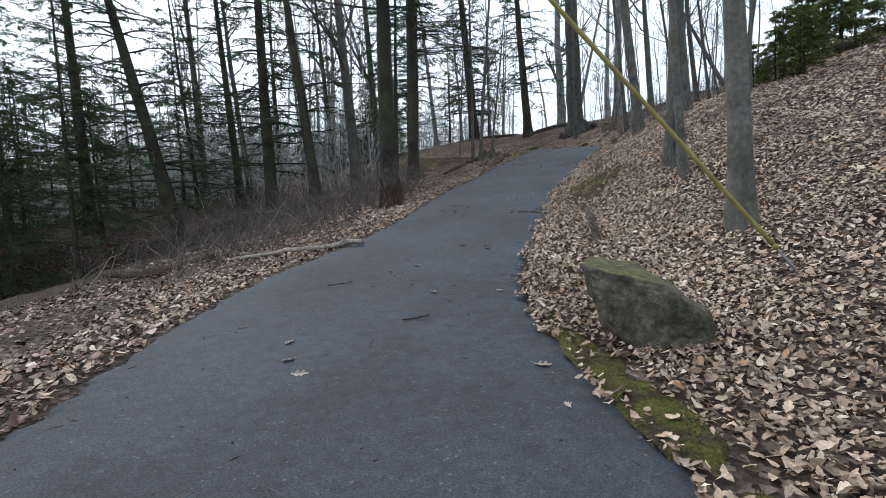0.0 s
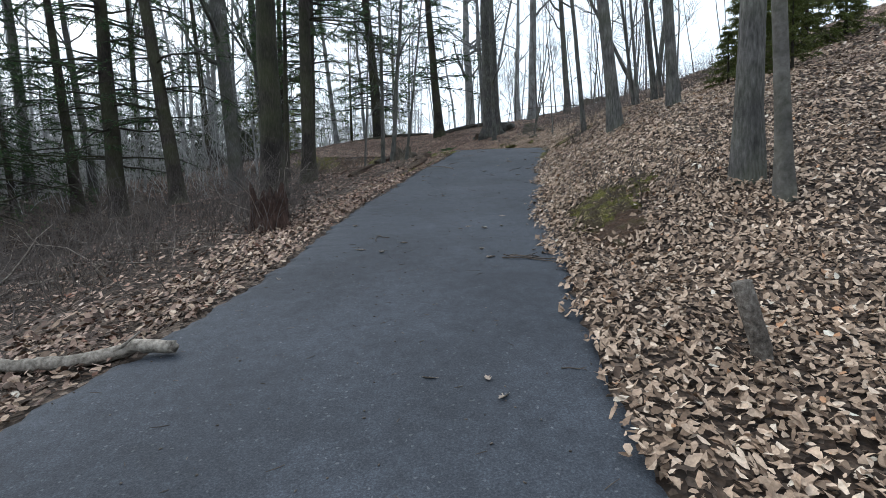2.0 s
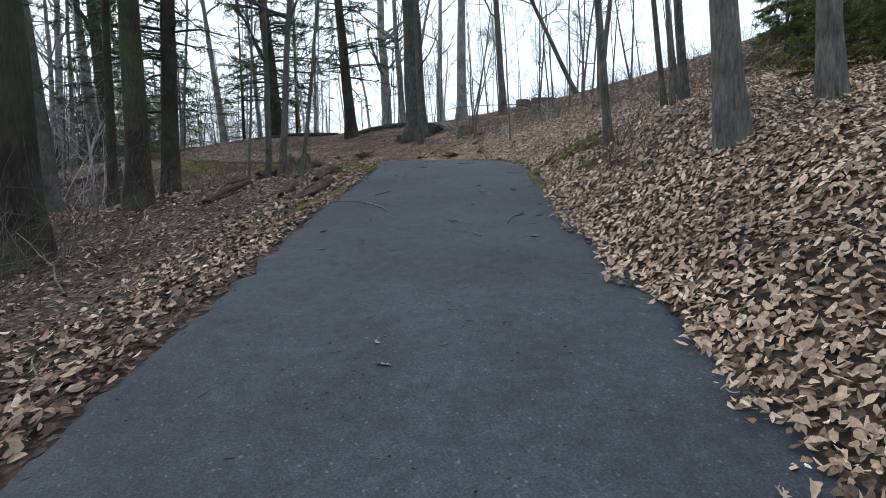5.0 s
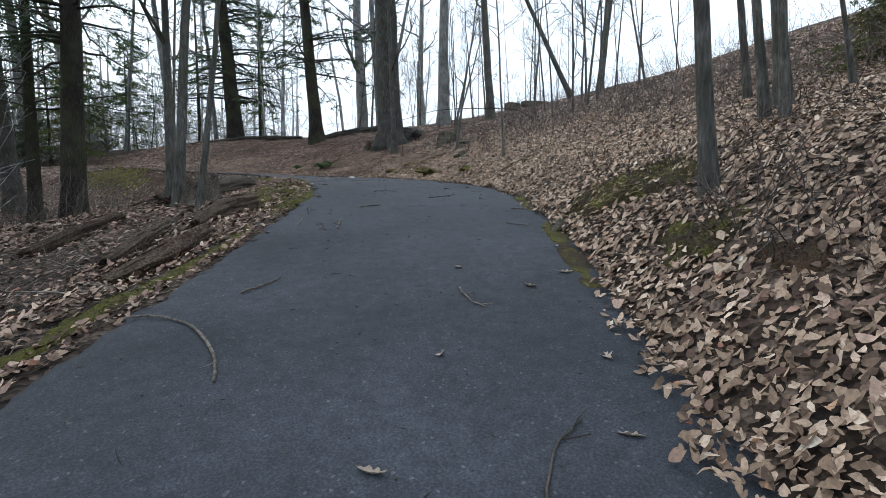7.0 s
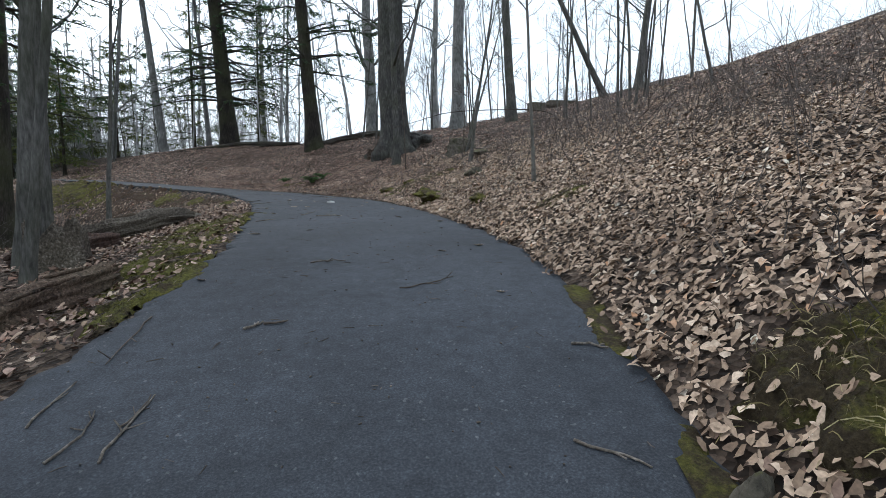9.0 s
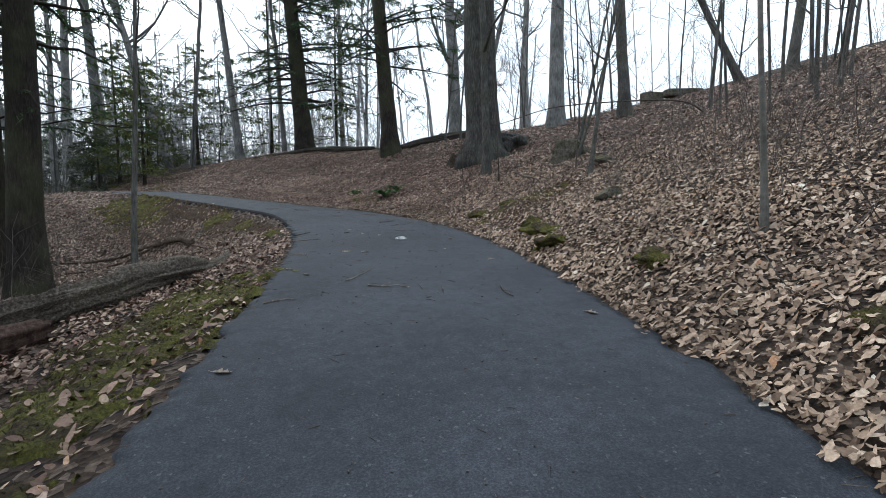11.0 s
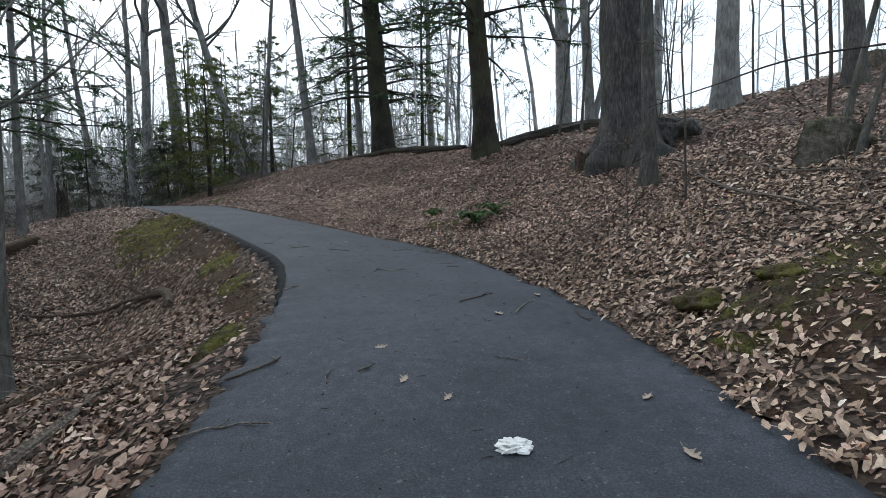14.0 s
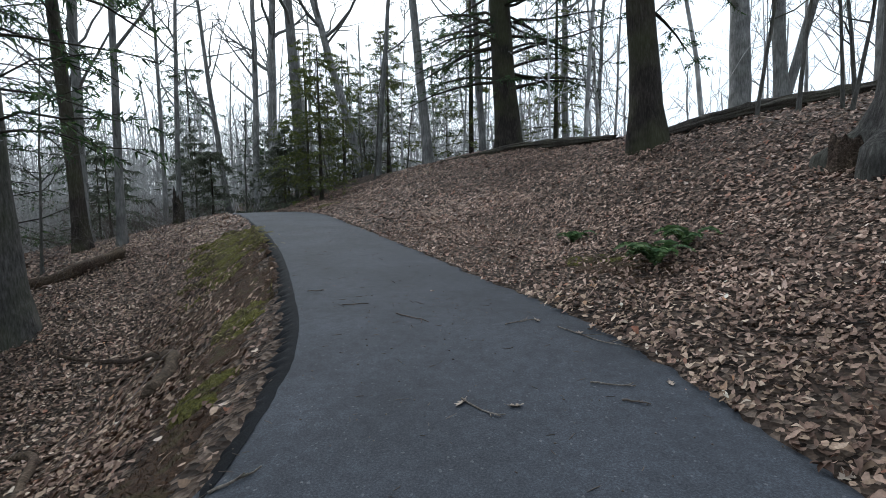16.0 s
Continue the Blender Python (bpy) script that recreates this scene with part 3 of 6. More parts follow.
def hemlock_crown(path, radius, low, reach, limbs, dense, coarse=1.0):
    """Drooping boughs with flat sprays of needles; returns the boughs and the needles."""
    height = path[-1, 2] - path[0, 2]
    hh = (path[:, 2] - path[0, 2]) / height
    u = rng.uniform(low, 0.99, limbs)
    start = np.column_stack([np.interp(u, hh, path[:, c]) for c in range(3)])
    a = rng.uniform(0, 6.283, limbs)
    way = unit(np.column_stack([np.cos(a), np.sin(a), rng.uniform(-0.12, 0.35, limbs)]))
    length = reach * (1.1 - 0.8 * u) * rng.uniform(0.6, 1.2, limbs)
    main = grown(start, way, length, rng.uniform(-0.35, -0.08, limbs), 6, 0.035)
    rad = np.maximum(radius * 0.16 * np.linspace(1, 0.15, 6), 0.006)[None].repeat(limbs, 0)
    st, wy, who, w = offshoots(main, 9, 0.15, 1.0, 55)
    wy[:, 2] *= 0.3
    ln = length[who] * rng.uniform(0.15, 0.34, len(who)) * (1.25 - 0.7 * w)
    side = grown(st, wy, ln, -0.2, 3 if coarse == 1.0 else 2, 0.04)
    wood = joined([tubes(main, rad, 3, False), ribbons(side, 0.009)])
    st, wy, who2, w = offshoots(side, dense, 0.05, 1.0, 45)
    wy[:, 2] = wy[:, 2] * 0.4 - 0.1
    size = rng.uniform(0.09, 0.2, len(st)) * coarse
    verts, faces = needle_sprays(st, unit(wy), size * (1.15 if coarse == 1.0 else 1.4))
    if coarse > 1.0:
        # far trees: three sprays in five, each a little longer
        verts = verts.reshape(-1, 3, 3)
        verts = verts[np.arange(len(verts)) % 5 < 3].reshape(-1, 3)
        faces = [np.arange(len(verts)).reshape(-1, 3)]
    return wood, (verts, faces)


def hemlock(x, y, girth, height, lean, label, low=0.12, reach=4.2, limbs=70, dense=12, name="hemlock_tree", coarse=1.0, needles=None, more=0):
    global rng
    base = (x, y, float(height_at(x, y)[0]))
    path = trunk_path(base, height, lean, sunk=0.25 + 0.4 * girth)
    root, at = stand(name, path)
    part("trunk", *trunk_mesh(path, girth / 2, 0.42, 18, 0.8), HEMLOCK_BARK, root, at=at)
    wood, green = hemlock_crown(path, girth / 2, low, reach, limbs, dense, coarse)
    if more:
        # a second flush of boughs from its own seed
        usual, rng = rng, np.random.default_rng(more)
        wood_too, green_too = hemlock_crown(path, girth / 2, low, reach, more, dense, coarse)
        wood, green, rng = joined([wood, wood_too]), joined([green, green_too]), usual
    tagged(part("branchwork", *wood, HEMLOCK_BARK, root, "thin drooping dark boughs", at=at), kind="stuff")
    part("crown", *green, needles or NEEDLES, root, "flat sprays of green needles", False, at)
    return tagged(root, label, "tree")


# places and sizes of the evergreens on the hillside
HILL_GREENS = ((11.5, 17.5, 0.5), (12.2, 17.1, 0.5), (11.3, 18.4, 0.45), (12.7, 18.0, 0.55), (14.3, 21.2, 0.7), (15.3, 21.6, 0.8), (17.8, 20.4, 0.8), (18.5, 22.8, 0.7))
GREY = "tall leafless tree with grey-brown furrowed bark"
SMOOTH = "leafless beech with smooth pale grey bark on leafy slope"
DARK = "hemlock with dark furrowed trunk and drooping green sprays"

# down the slope beside the drive: hemlocks with dark boles
for x, y, girth, height, lean, low, limbs in (
        (-14.5, 28.5, 0.86, 22, (-0.2, 0.02), 0.20, 85), (-17, 36, 0.34, 17, (-0.05, 0), 0.12, 80), (-14.25, 36.56, 0.6, 22, (-0.04, 0), 0.22, 80),
        (-10.6, 32.2, 0.82, 24, (0.0, 0), 0.25, 80), (-7.2, 30, 0.66, 23, (-0.085, 0.02), 0.25, 75), (-2.17, 21.7, 0.72, 24, (0.02, -0.01), 0.55, 50),
        (-1.35, 27, 0.58, 22, (0.035, -0.01), 0.52, 55), (-2.5, 29.8, 0.28, 15, (0.045, -0.02), 0.6, 40), (-22, 32, 0.8, 24, (0.0, 0), 0.1, 95),
        (-24, 27, 0.5, 21, (0.01, 0), 0.1, 100), (-28, 33, 0.5, 22, (0.0, 0), 0.1, 100), (-19.5, 27, 0.3, 16, (0.0, 0), 0.15, 90), (-1.95, 38, 0.82, 25, (0.05, -0.01), 0.42, 85), (-3.6, 40, 0.48, 20, (0.03, -0.01), 0.4, 70), (-15, 48.5, 0.5, 21, (0.0, 0), 0.12, 90)):
    hemlock(x, y, girth, height, lean, DARK, low * 0.6, 4.6, limbs + 15, 11)
# the two dark boles on the crest
hemlock(4.15, 56.3, 1.12, 27, (-0.045, 0), DARK + " on the crest", 0.13, 5.0, 110, 20, more=40)
hemlock(8.5, 47.9, 0.78, 24, (-0.05, 0), DARK + " on the crest", 0.14, 4.2, 80, 20, more=30)
# one with long low boughs over the brow
hemlock(-9.8, 48, 0.5, 22, (-0.04, 0), DARK + " beside the brow", 0.36, 5.2, 64, 16)
# slender hemlocks about the bend, green from the ground up
for x, y, girth, height in ((1.5, 61.5, 0.3, 16), (6, 60.5, 0.26, 13), (-8, 66, 0.2, 9), (-3.6, 62.5, 0.24, 9), (-5.5, 57.5, 0.2, 8), (-8.5, 62, 0.22, 10)):
    hemlock(x, y, girth, height, (0.02, 0), "slender hemlock with loose green sprays", 0.10, 3.0, 70, 10, "slender_hemlock", 1.0, YOUNG_NEEDLES)
# young hemlocks hanging low among the boles
for x, y, height in ((-27, 33, 11), (-24, 40, 12), (-31, 41, 13), (-20, 30, 9), (-26, 26, 10), (-34, 30, 13)):
    hemlock(x, y, 0.22, height, (0, 0), "young hemlock with boughs down to the ground", 0.03, 3.4, 68, 11, "young_hemlock")

for x, y, girth, height, lean, mat, label, limbs in (
        (4.0, 6.75, 0.30, 17, (-0.008, 0), BEECH_BARK, SMOOTH, 10), (4.82, 10.55, 0.31, 19, (0.02, 0), OAK_BARK, GREY, 10), (4.72, 9.85, 0.17, 12, (-0.035, 0), BEECH_BARK, SMOOTH, 8),
        (6.41, 16.25, 0.30, 18, (-0.08, 0.03), OAK_BARK, GREY, 10), (7.86, 16.1, 0.26, 18, (-0.05, 0.02), OAK_BARK, GREY, 10), (10.1, 16.6, 0.11, 9, (0.0, 0), BEECH_BARK, SMOOTH, 9),
        (-18.9, 41.2, 0.68, 22, (0, 0), OAK_BARK, GREY, 16), (-14.7, 39.8, 0.48, 20, (-0.06, 0), OAK_BARK, GREY, 14), (-5.6, 35.2, 0.84, 25, (-0.03, 0), OAK_BARK, GREY, 16),
        (-4.7, 41.8, 0.66, 24, (-0.03, 0), OAK_BARK, GREY, 14), (1.95, 29.2, 0.2, 12, (0.03, -0.01), OAK_BARK, GREY, 12), (2.2, 27.5, 0.2, 14, (0.09, -0.03), OAK_BARK, GREY, 12),
        (2.62, 26.3, 0.12, 9, (0.14, -0.06), OAK_BARK, GREY, 10), (7.13, 19.25, 0.14, 12, (-0.06, 0.02), OAK_BARK, GREY, 9), (11.9, 22.4, 0.13, 10, (-0.08, 0.03), OAK_BARK, GREY, 9),
        (9.53, 20.41, 0.12, 10, (-0.09, 0.04), OAK_BARK, GREY, 8), (9.46, 20.13, 0.11, 9, (-0.05, 0.02), OAK_BARK, GREY, 8), (10.6, 20.9, 0.2, 12, (-0.065, 0.03), OAK_BARK, GREY, 8),
        (11.2, 20.3, 0.07, 6, (-0.2, 0.09), OAK_BARK, GREY, 7), (9.7, 27.4, 0.06, 7, (-0.02, 0.02), BEECH_BARK, SMOOTH, 10), (1.4, 35.5, 0.13, 10, (0.07, -0.01), OAK_BARK, GREY, 12),
        (-10.7, 65.4, 0.88, 26, (-0.02, 0), OAK_BARK, GREY, 18), (-5.8, 64.7, 0.62, 24, (-0.24, -0.03), OAK_BARK, GREY, 14), (0.0, 58.3, 0.5, 22, (-0.08, 0), OAK_BARK, GREY, 16),
        (10.55, 39.1, 0.27, 14, (0.02, 0.01), OAK_BARK, GREY, 10), (15.5, 64, 1.2, 27, (0.0, 0), OAK_BARK, GREY, 12), (16.4, 46.8, 0.76, 24, (0.03, 0), OAK_BARK, GREY, 12),
        (16.5, 61.2, 0.7, 24, (-0.03, 0), OAK_BARK, GREY, 12), (15.9, 61.6, 0.5, 20, (0.25, 0), OAK_BARK, GREY, 10), (19.5, 59, 0.6, 23, (0, 0), OAK_BARK, GREY, 12),
        (18.2, 43.6, 0.5, 20, (-0.05, 0), OAK_BARK, GREY, 12), (25.2, 44.7, 0.36, 15, (-0.45, 0.15), OAK_BARK, GREY, 8), (25, 42, 0.42, 18, (0.12, 0), OAK_BARK, GREY, 12),
        (-11.5, 49.6, 0.34, 18, (0.03, 0), OAK_BARK, GREY, 14), (-8.0, 47.8, 0.28, 17, (0.05, 0), OAK_BARK, GREY, 14),
        (-11.7, 54, 0.21, 15, (0.02, 0), OAK_BARK, GREY, 14), (-14.5, 58.1, 0.32, 18, (0.06, 0), OAK_BARK, GREY, 14), (-13.3, 64, 0.49, 22, (0, 0), OAK_BARK, GREY, 14),
        (-13.5, 66.2, 0.72, 24, (0.04, 0), OAK_BARK, GREY, 14), (-3.4, 60, 0.31, 18, (0.095, 0.02), OAK_BARK, GREY, 12), (6.55, 63.8, 0.45, 20, (0, 0), OAK_BARK, GREY, 14),
        (8.3, 66.7, 0.35, 18, (0.05, 0), OAK_BARK, GREY, 14), (2.8, 57.5, 0.34, 18, (-0.03, 0), OAK_BARK, GREY, 14),
        (-17.5, 55, 0.4, 20, (0.03, 0), OAK_BARK, GREY, 14), (-13.4, 51.5, 0.3, 18, (-0.04, 0), OAK_BARK, GREY, 14),
        (11.4, 34.05, 0.10, 8, (0.17, 0.05), OAK_BARK, GREY, 8), (12.8, 37.5, 0.12, 6, (0.22, 0.0), OAK_BARK, GREY, 8), (12.4, 36.7, 0.09, 6, (0.33, 0.05), OAK_BARK, GREY, 7),
        (-7.7, 44.8, 0.08, 7, (0.1, 0), OAK_BARK, GREY, 12), (-15.5, 64, 0.4, 21, (-0.08, 0), OAK_BARK, GREY, 16)):
    # past y 46 the paler bark imitates haze on the trunk
    bare_tree(x, y, girth, height, lean, HAZY_BARK if y > 46 else mat, label, limbs, 0.3 if girth < 0.3 else 0.33, bend=0.03)
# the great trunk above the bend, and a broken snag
bare_tree(20, 60, 1.1, 9.2, (-0.01, 0), HAZY_BARK, "tall broken snag without limbs on the crest", 0, 0.5, name="broken_snag")
bare_tree(11.35, 42.2, 1.32, 28, (0.0, 0), OLD_BARK, "very thick old tree with furrowed grey-brown bark and spreading roots", 12, 0.45, flare=0.95, sides=64, name="old_tree", roots=7, rise=0.36)

# thin saplings on the slope below the old tree
for x, y, girth, height, lean in ((10.4, 37.4, 0.04, 5.0, (-0.02, 0.0)), (13.4, 38.4, 0.07, 8.0, (0.0, 0.0)), (11.75, 35.4, 0.04, 3.2, (0.1, 0.0)), (9.0, 36.2, 0.02, 1.6, (0.05, 0.0))):
    bare_tree(x, y, girth, height, lean, TWIG_BARK, "thin leafless sapling standing in leaves", 7, 0.4, 0.2, 2, 0.2, "sapling", 7, 0.05)
# thin saplings along the crest and by the bend
for n in range(44):
    x = rng.uniform(10.5, 27) if n < 16 else rng.uniform(15, 31) if n < 34 else rng.uniform(-12, 3)
    y = np.interp(x, (8, 16, 24, 40), (50.5, 48.2, 47, 46)) + rng.uniform(-3.5, 2.5) if n < 16 else 31 + 0.45 * (x - 15) + rng.uniform(-1.5, 5) if n < 34 else rng.uniform(58, 64)
    bare_tree(x, y, rng.uniform(0.05, 0.13), rng.uniform(5, 11), rng.normal(0, 0.07, 2), OAK_BARK, "thin leafless sapling on the crest", 9, 0.25, 0.24, 2, 0.2, "sapling", 7, 0.05)


def far_woods():
    """Thin bare trees beyond the crest and across the valley, too many to count."""
    out, spots = [], []
    while len(spots) < 180:
        x, y = rng.uniform(-70, 45), rng.uniform(38, 85)
        near, d, side = beside(x, y)
        if side[0] > 0 and y < 52 + 0.2 * abs(x - 10) or d[0] < 6 or (x > 9 and rng.random() < 0.6):
            continue
        spots.append((x, y))
    for x, y in spots:
        big = rng.random()
        height, girth = (9 + 14 * big, 0.12 + 0.34 * big * rng.random()) if x > 0 or y < 50 else (4 + 6 * big, 0.06 + 0.12 * big)
        path = trunk_path((x, y, float(height_at(x, y)[0])), height, rng.normal(0, 0.06, 2), 9, 0.06)
        out.append(tubes(path[None], (girth / 2 * np.linspace(1, 0.25, 9))[None], 5, False))
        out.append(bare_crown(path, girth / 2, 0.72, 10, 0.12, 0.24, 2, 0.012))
    # the wooded rise across the valley
    n = 1100
    x, y = rng.uniform(-110, 25, n), rng.uniform(64, 130, n)
    ok = (x < 6) | (rng.random(n) < 0.4)
    x, y = x[ok], y[ok]
    height = rng.uniform(6, 13, len(x))
    start = np.column_stack([x, y, height_at(x, y) - 0.3])
    way = np.column_stack([rng.normal(0, 0.06, len(x)), rng.normal(0, 0.06, len(x)), np.ones(len(x))])
    main = grown(start, way, height, 0.0, 6, 0.012)
    st, wy, who, u = offshoots(main, 13, 0.12, 0.98, 42)
    limb = grown(st, wy, height[who] * rng.uniform(0.12, 0.3, len(who)) * (1.2 - 0.6 * u), 0.1, 3, 0.06)
    st, wy, who2, _ = offshoots(limb, 2, 0.2, 1.0, 40)
    twig = grown(st, wy, height[who][who2] * 0.07, 0.05, 2, 0.05)
    out += [ribbons(main, 0.10), ribbons(limb, 0.032), ribbons(twig, 0.018)]
    return joined(out)


# woods and thicket wear the bark lightened to stand for haze
woods = part("far_woods", *far_woods(), HAZY_FAR_BARK)
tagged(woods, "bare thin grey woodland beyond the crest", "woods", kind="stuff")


def thicket():
    """Tangled undergrowth of the valley floor: whippy stems with many side shoots."""
    n = 4200
    x, y = rng.uniform(-60, 8, n), rng.uniform(36, 84, n)
    _, d, side = beside(x, y)
    ok = (side < 0) & (d > 7) | (y > 62)
    x, y = x[ok], y[ok]
    start = np.column_stack([x, y, height_at(x, y)])
    way = np.column_stack([rng.normal(0, 0.3, len(x)), rng.normal(0, 0.3, len(x)), np.ones(len(x))])
    length = 1.5 + 7.5 * rng.random(len(x)) ** 1.6
    main = grown(start, way, length, 0.0, 4, 0.06)
    st, wy, who, _ = offshoots(main, 8, 0.1, 1.0, 45)
    sub = grown(st, wy, length[who] * rng.uniform(0.15, 0.4, len(who)), 0.0, 3, 0.06)
    st, wy, who2, _ = offshoots(sub, 1, 0.2, 1.0, 40)
    tip = grown(st, wy, length[who][who2] * 0.12, 0.0, 2, 0.05)
    return joined([ribbons(main, 0.022), ribbons(sub, 0.013), ribbons(tip, 0.010)])


tagged(part("thicket", *thicket(), HAZY_FAR_BARK), "dense grey leafless undergrowth of the valley wood", "undergrowth", kind="stuff")

# more hemlocks further off, each like one of two with looser sprays
pattern = [hemlock(x, y, 0.24, height, (0, 0), "young hemlock with loose sprays in the valley wood", 0.02, 3.6, 72, 5, "valley_hemlock", 1.6) for x, y, height in ((-38, 48, 13), (-30, 58, 14))]
VALLEY = ((-14, 76, 0.9), (-6, 84, 1.3), (-46, 40, 1.1), (-41, 62, 1.2), (-28, 76, 1.3), (-18, 90, 1.3), (2, 92, 1.3), (-52, 56, 1.2), (-9, 70, 0.9), (-33, 36, 0.9),
          (-19, 38, 0.95), (-40, 33, 1.1), (-29, 50, 0.9), (-50, 70, 1.3), (-36, 86, 1.3), (-3, 76, 0.9), (-16, 68, 0.6), (-27, 30, 0.8), (-31, 26, 0.9))
DEEPER = ((-37, 26, 1.0), (-44, 30, 1.1), (-23, 27, 0.8), (-25, 36, 1.0), (-29, 34, 1.1), (-34, 42, 1.1), (-34, 52, 1.1), (-45, 50, 1.2), (-9, 78, 1.0),
          (-30, 66, 1.2), (-12, 84, 1.2), (-31, 30, 1.0), (-35, 33, 1.1), (-40, 38, 1.2))
for n, (x, y, size) in enumerate(VALLEY + DEEPER):
    copy_thing(pattern[n % len(pattern)], pose(x, y, float(height_at(x, y)[0]), 0, 0, 47 * n) @ Matrix.Scale(size, 4))
# bushy evergreens up on the hillside
bushes = [hemlock(x, y, 0.16, height, (0, 0), "bushy young hemlock on the leafy hillside", 0.04, reach, 56, 10, "hillside_hemlock", 0.85, YOUNG_NEEDLES) for x, y, height, reach in ((15.6, 19.9, 4.0, 1.6), (16.5, 22.0, 4.6, 1.8))]
for n, (x, y, size) in enumerate(HILL_GREENS):
    copy_thing(bushes[n % len(bushes)], pose(x, y, float(height_at(x, y)[0]), 0, 0, 71 * n) @ Matrix.Scale(size, 4))


# ---- things beside and on the drive ----
def rough_ball(size, planes, seed, grain=0.05, level=4):
    """A ball cut by planes (normal, distance) and roughened, scaled to a size: corners and faces."""
    bm = bmesh.new()
    bmesh.ops.create_icosphere(bm, subdivisions=level, radius=0.5)
    verts = []
    for v in bm.verts:
        p = v.co * 1.5
        for n, d in planes:
            over = p.dot(n) - d
            if over > 0:
                p -= n * over * 0.95
        p += p.normalized() * grain * noise.fractal(p * 3.5 + Vector((seed, 0, 0)), 1.0, 2.0, 5)
        verts.append((p.x * size[0], p.y * size[1], p.z * size[2]))
    faces = np.array([[v.index for v in f.verts] for f in bm.faces])
    bm.free()
    return np.array(verts), [faces]


def stone(x, y, size, seed, label, mat=STONE, lift=0.3, turn=0.0, planes=None, name="boulder", grain=0.05, level=4):
    pick = np.random.default_rng(seed)
    planes = planes or [(Vector(unit(pick.normal(size=3))), pick.uniform(0.3, 0.46)) for _ in range(10)]
    verts, faces = rough_ball(size, planes, seed, grain, level)
    ob = new(name, mesh_of(name, verts, faces, mat))
    ob.location = (x, y, float(height_at(x, y)[0]) + size[2] * lift)
    ob.rotation_euler = (0, 0, radians(turn))
    return tagged(ob, label, "stone")


def angular_boulder(x, y, turn):
    """A split boulder with flat faces: a leaning left face, a dark front, and a back that slopes down to one side."""
    bm = bmesh.new()
    for co in ((-0.10, -0.36, -0.2), (0.46, -0.32, -0.2), (-0.22, 0.0, -0.2), (-0.2, 0.45, -0.2), (0.42, 0.42, -0.2), (0.56, 0.04, -0.2), (-0.52, -0.04, 0.61), (-0.31, -0.33, 0.55),
               (-0.36, 0.36, 0.63), (0.06, -0.30, 0.46), (0.02, 0.26, 0.55), (0.44, -0.24, 0.16), (0.55, 0.16, 0.14), (0.30, 0.40, 0.26), (-0.41, -0.2, 0.32), (0.28, -0.36, 0.22)):
        bm.verts.new(co)
    hull = bmesh.ops.convex_hull(bm, input=bm.verts)
    bmesh.ops.delete(bm, geom=[v for v in hull["geom_interior"] + hull["geom_unused"] if isinstance(v, bmesh.types.BMVert)], context="VERTS")
    for _ in range(4):
        bmesh.ops.subdivide_edges(bm, edges=bm.edges[:], cuts=1, use_grid_fill=True)
        bmesh.ops.triangulate(bm, faces=[f for f in bm.faces if len(f.verts) > 4])
    bmesh.ops.smooth_vert(bm, verts=bm.verts[:], factor=0.5, use_axis_x=True, use_axis_y=True, use_axis_z=True)
    bm.normal_update()
    for v in bm.verts:
        ledge = noise.fractal(Vector((v.co.x * 1.5, v.co.y * 1.5, v.co.z * 6.0)), 0.8, 2.0, 4)
        v.co += v.normal * (0.022 * ledge + 0.02 * noise.fractal(v.co * 4.0, 0.9, 2.0, 5))
    me = bpy.data.meshes.new("boulder")
    bm.to_mesh(me)
    bm.free()
    me.materials.append(STONE)
    ob = new("boulder", me)
    ob.location = (x, y, float(height_at(x, y)[0]))
    ob.rotation_euler = (0, 0, radians(turn))
    return tagged(ob, "large angular grey-green mossy boulder beside the drive", "stone")


angular_boulder(1.6, 4.0, -4)
stone(6.56, 20.75, (0.2, 0.16, 0.17), 21, "small rounded grey stone among leaves", lift=0.25)
stone(6.42, 20.78, (0.12, 0.12, 0.1), 22, "small rounded grey stone among leaves", lift=0.25)
stone(10.2, 31.0, (0.4, 0.3, 0.26), 23, "grey stone half sunk in leaves", lift=0.2)
stone(12.1, 34.6, (0.5, 0.4, 0.3), 24, "grey stone half sunk in leaves", lift=0.2)
for x, y, size, seed in ((8.68, 29.95, (0.5, 0.4, 0.27), 31), (8.95, 30.75, (0.56, 0.38, 0.24), 32), (9.05, 31.5, (0.4, 0.33, 0.17), 33), (8.84, 33.9, (0.38, 0.3, 0.18), 34), (8.88, 27.9, (0.5, 0.45, 0.25), 35), (9.4, 33.8, (0.4, 0.3, 0.16), 36)):
    stone(x, y, size, seed, "stone wholly covered in green moss", MOSS, 0.14, grain=0.19)
# squared blocks on the crest
for x, y, size, turn in ((21.7, 46.9, (0.9, 0.6, 0.55), 10), (23.2, 46.5, (1.7, 0.6, 0.35), -8)):
    square = [(Vector(n), 0.36) for n in ((1, 0, 0), (-1, 0, 0), (0, 1, 0), (0, -1, 0), (0, 0, 1), (0, 0, -1))]
    stone(x, y, (size[0] / 0.72, size[1] / 0.72, size[2] / 0.72), 41, "squared dark stone block on the crest", STONE, 0.22, turn, square, "stone_block", 0.02)


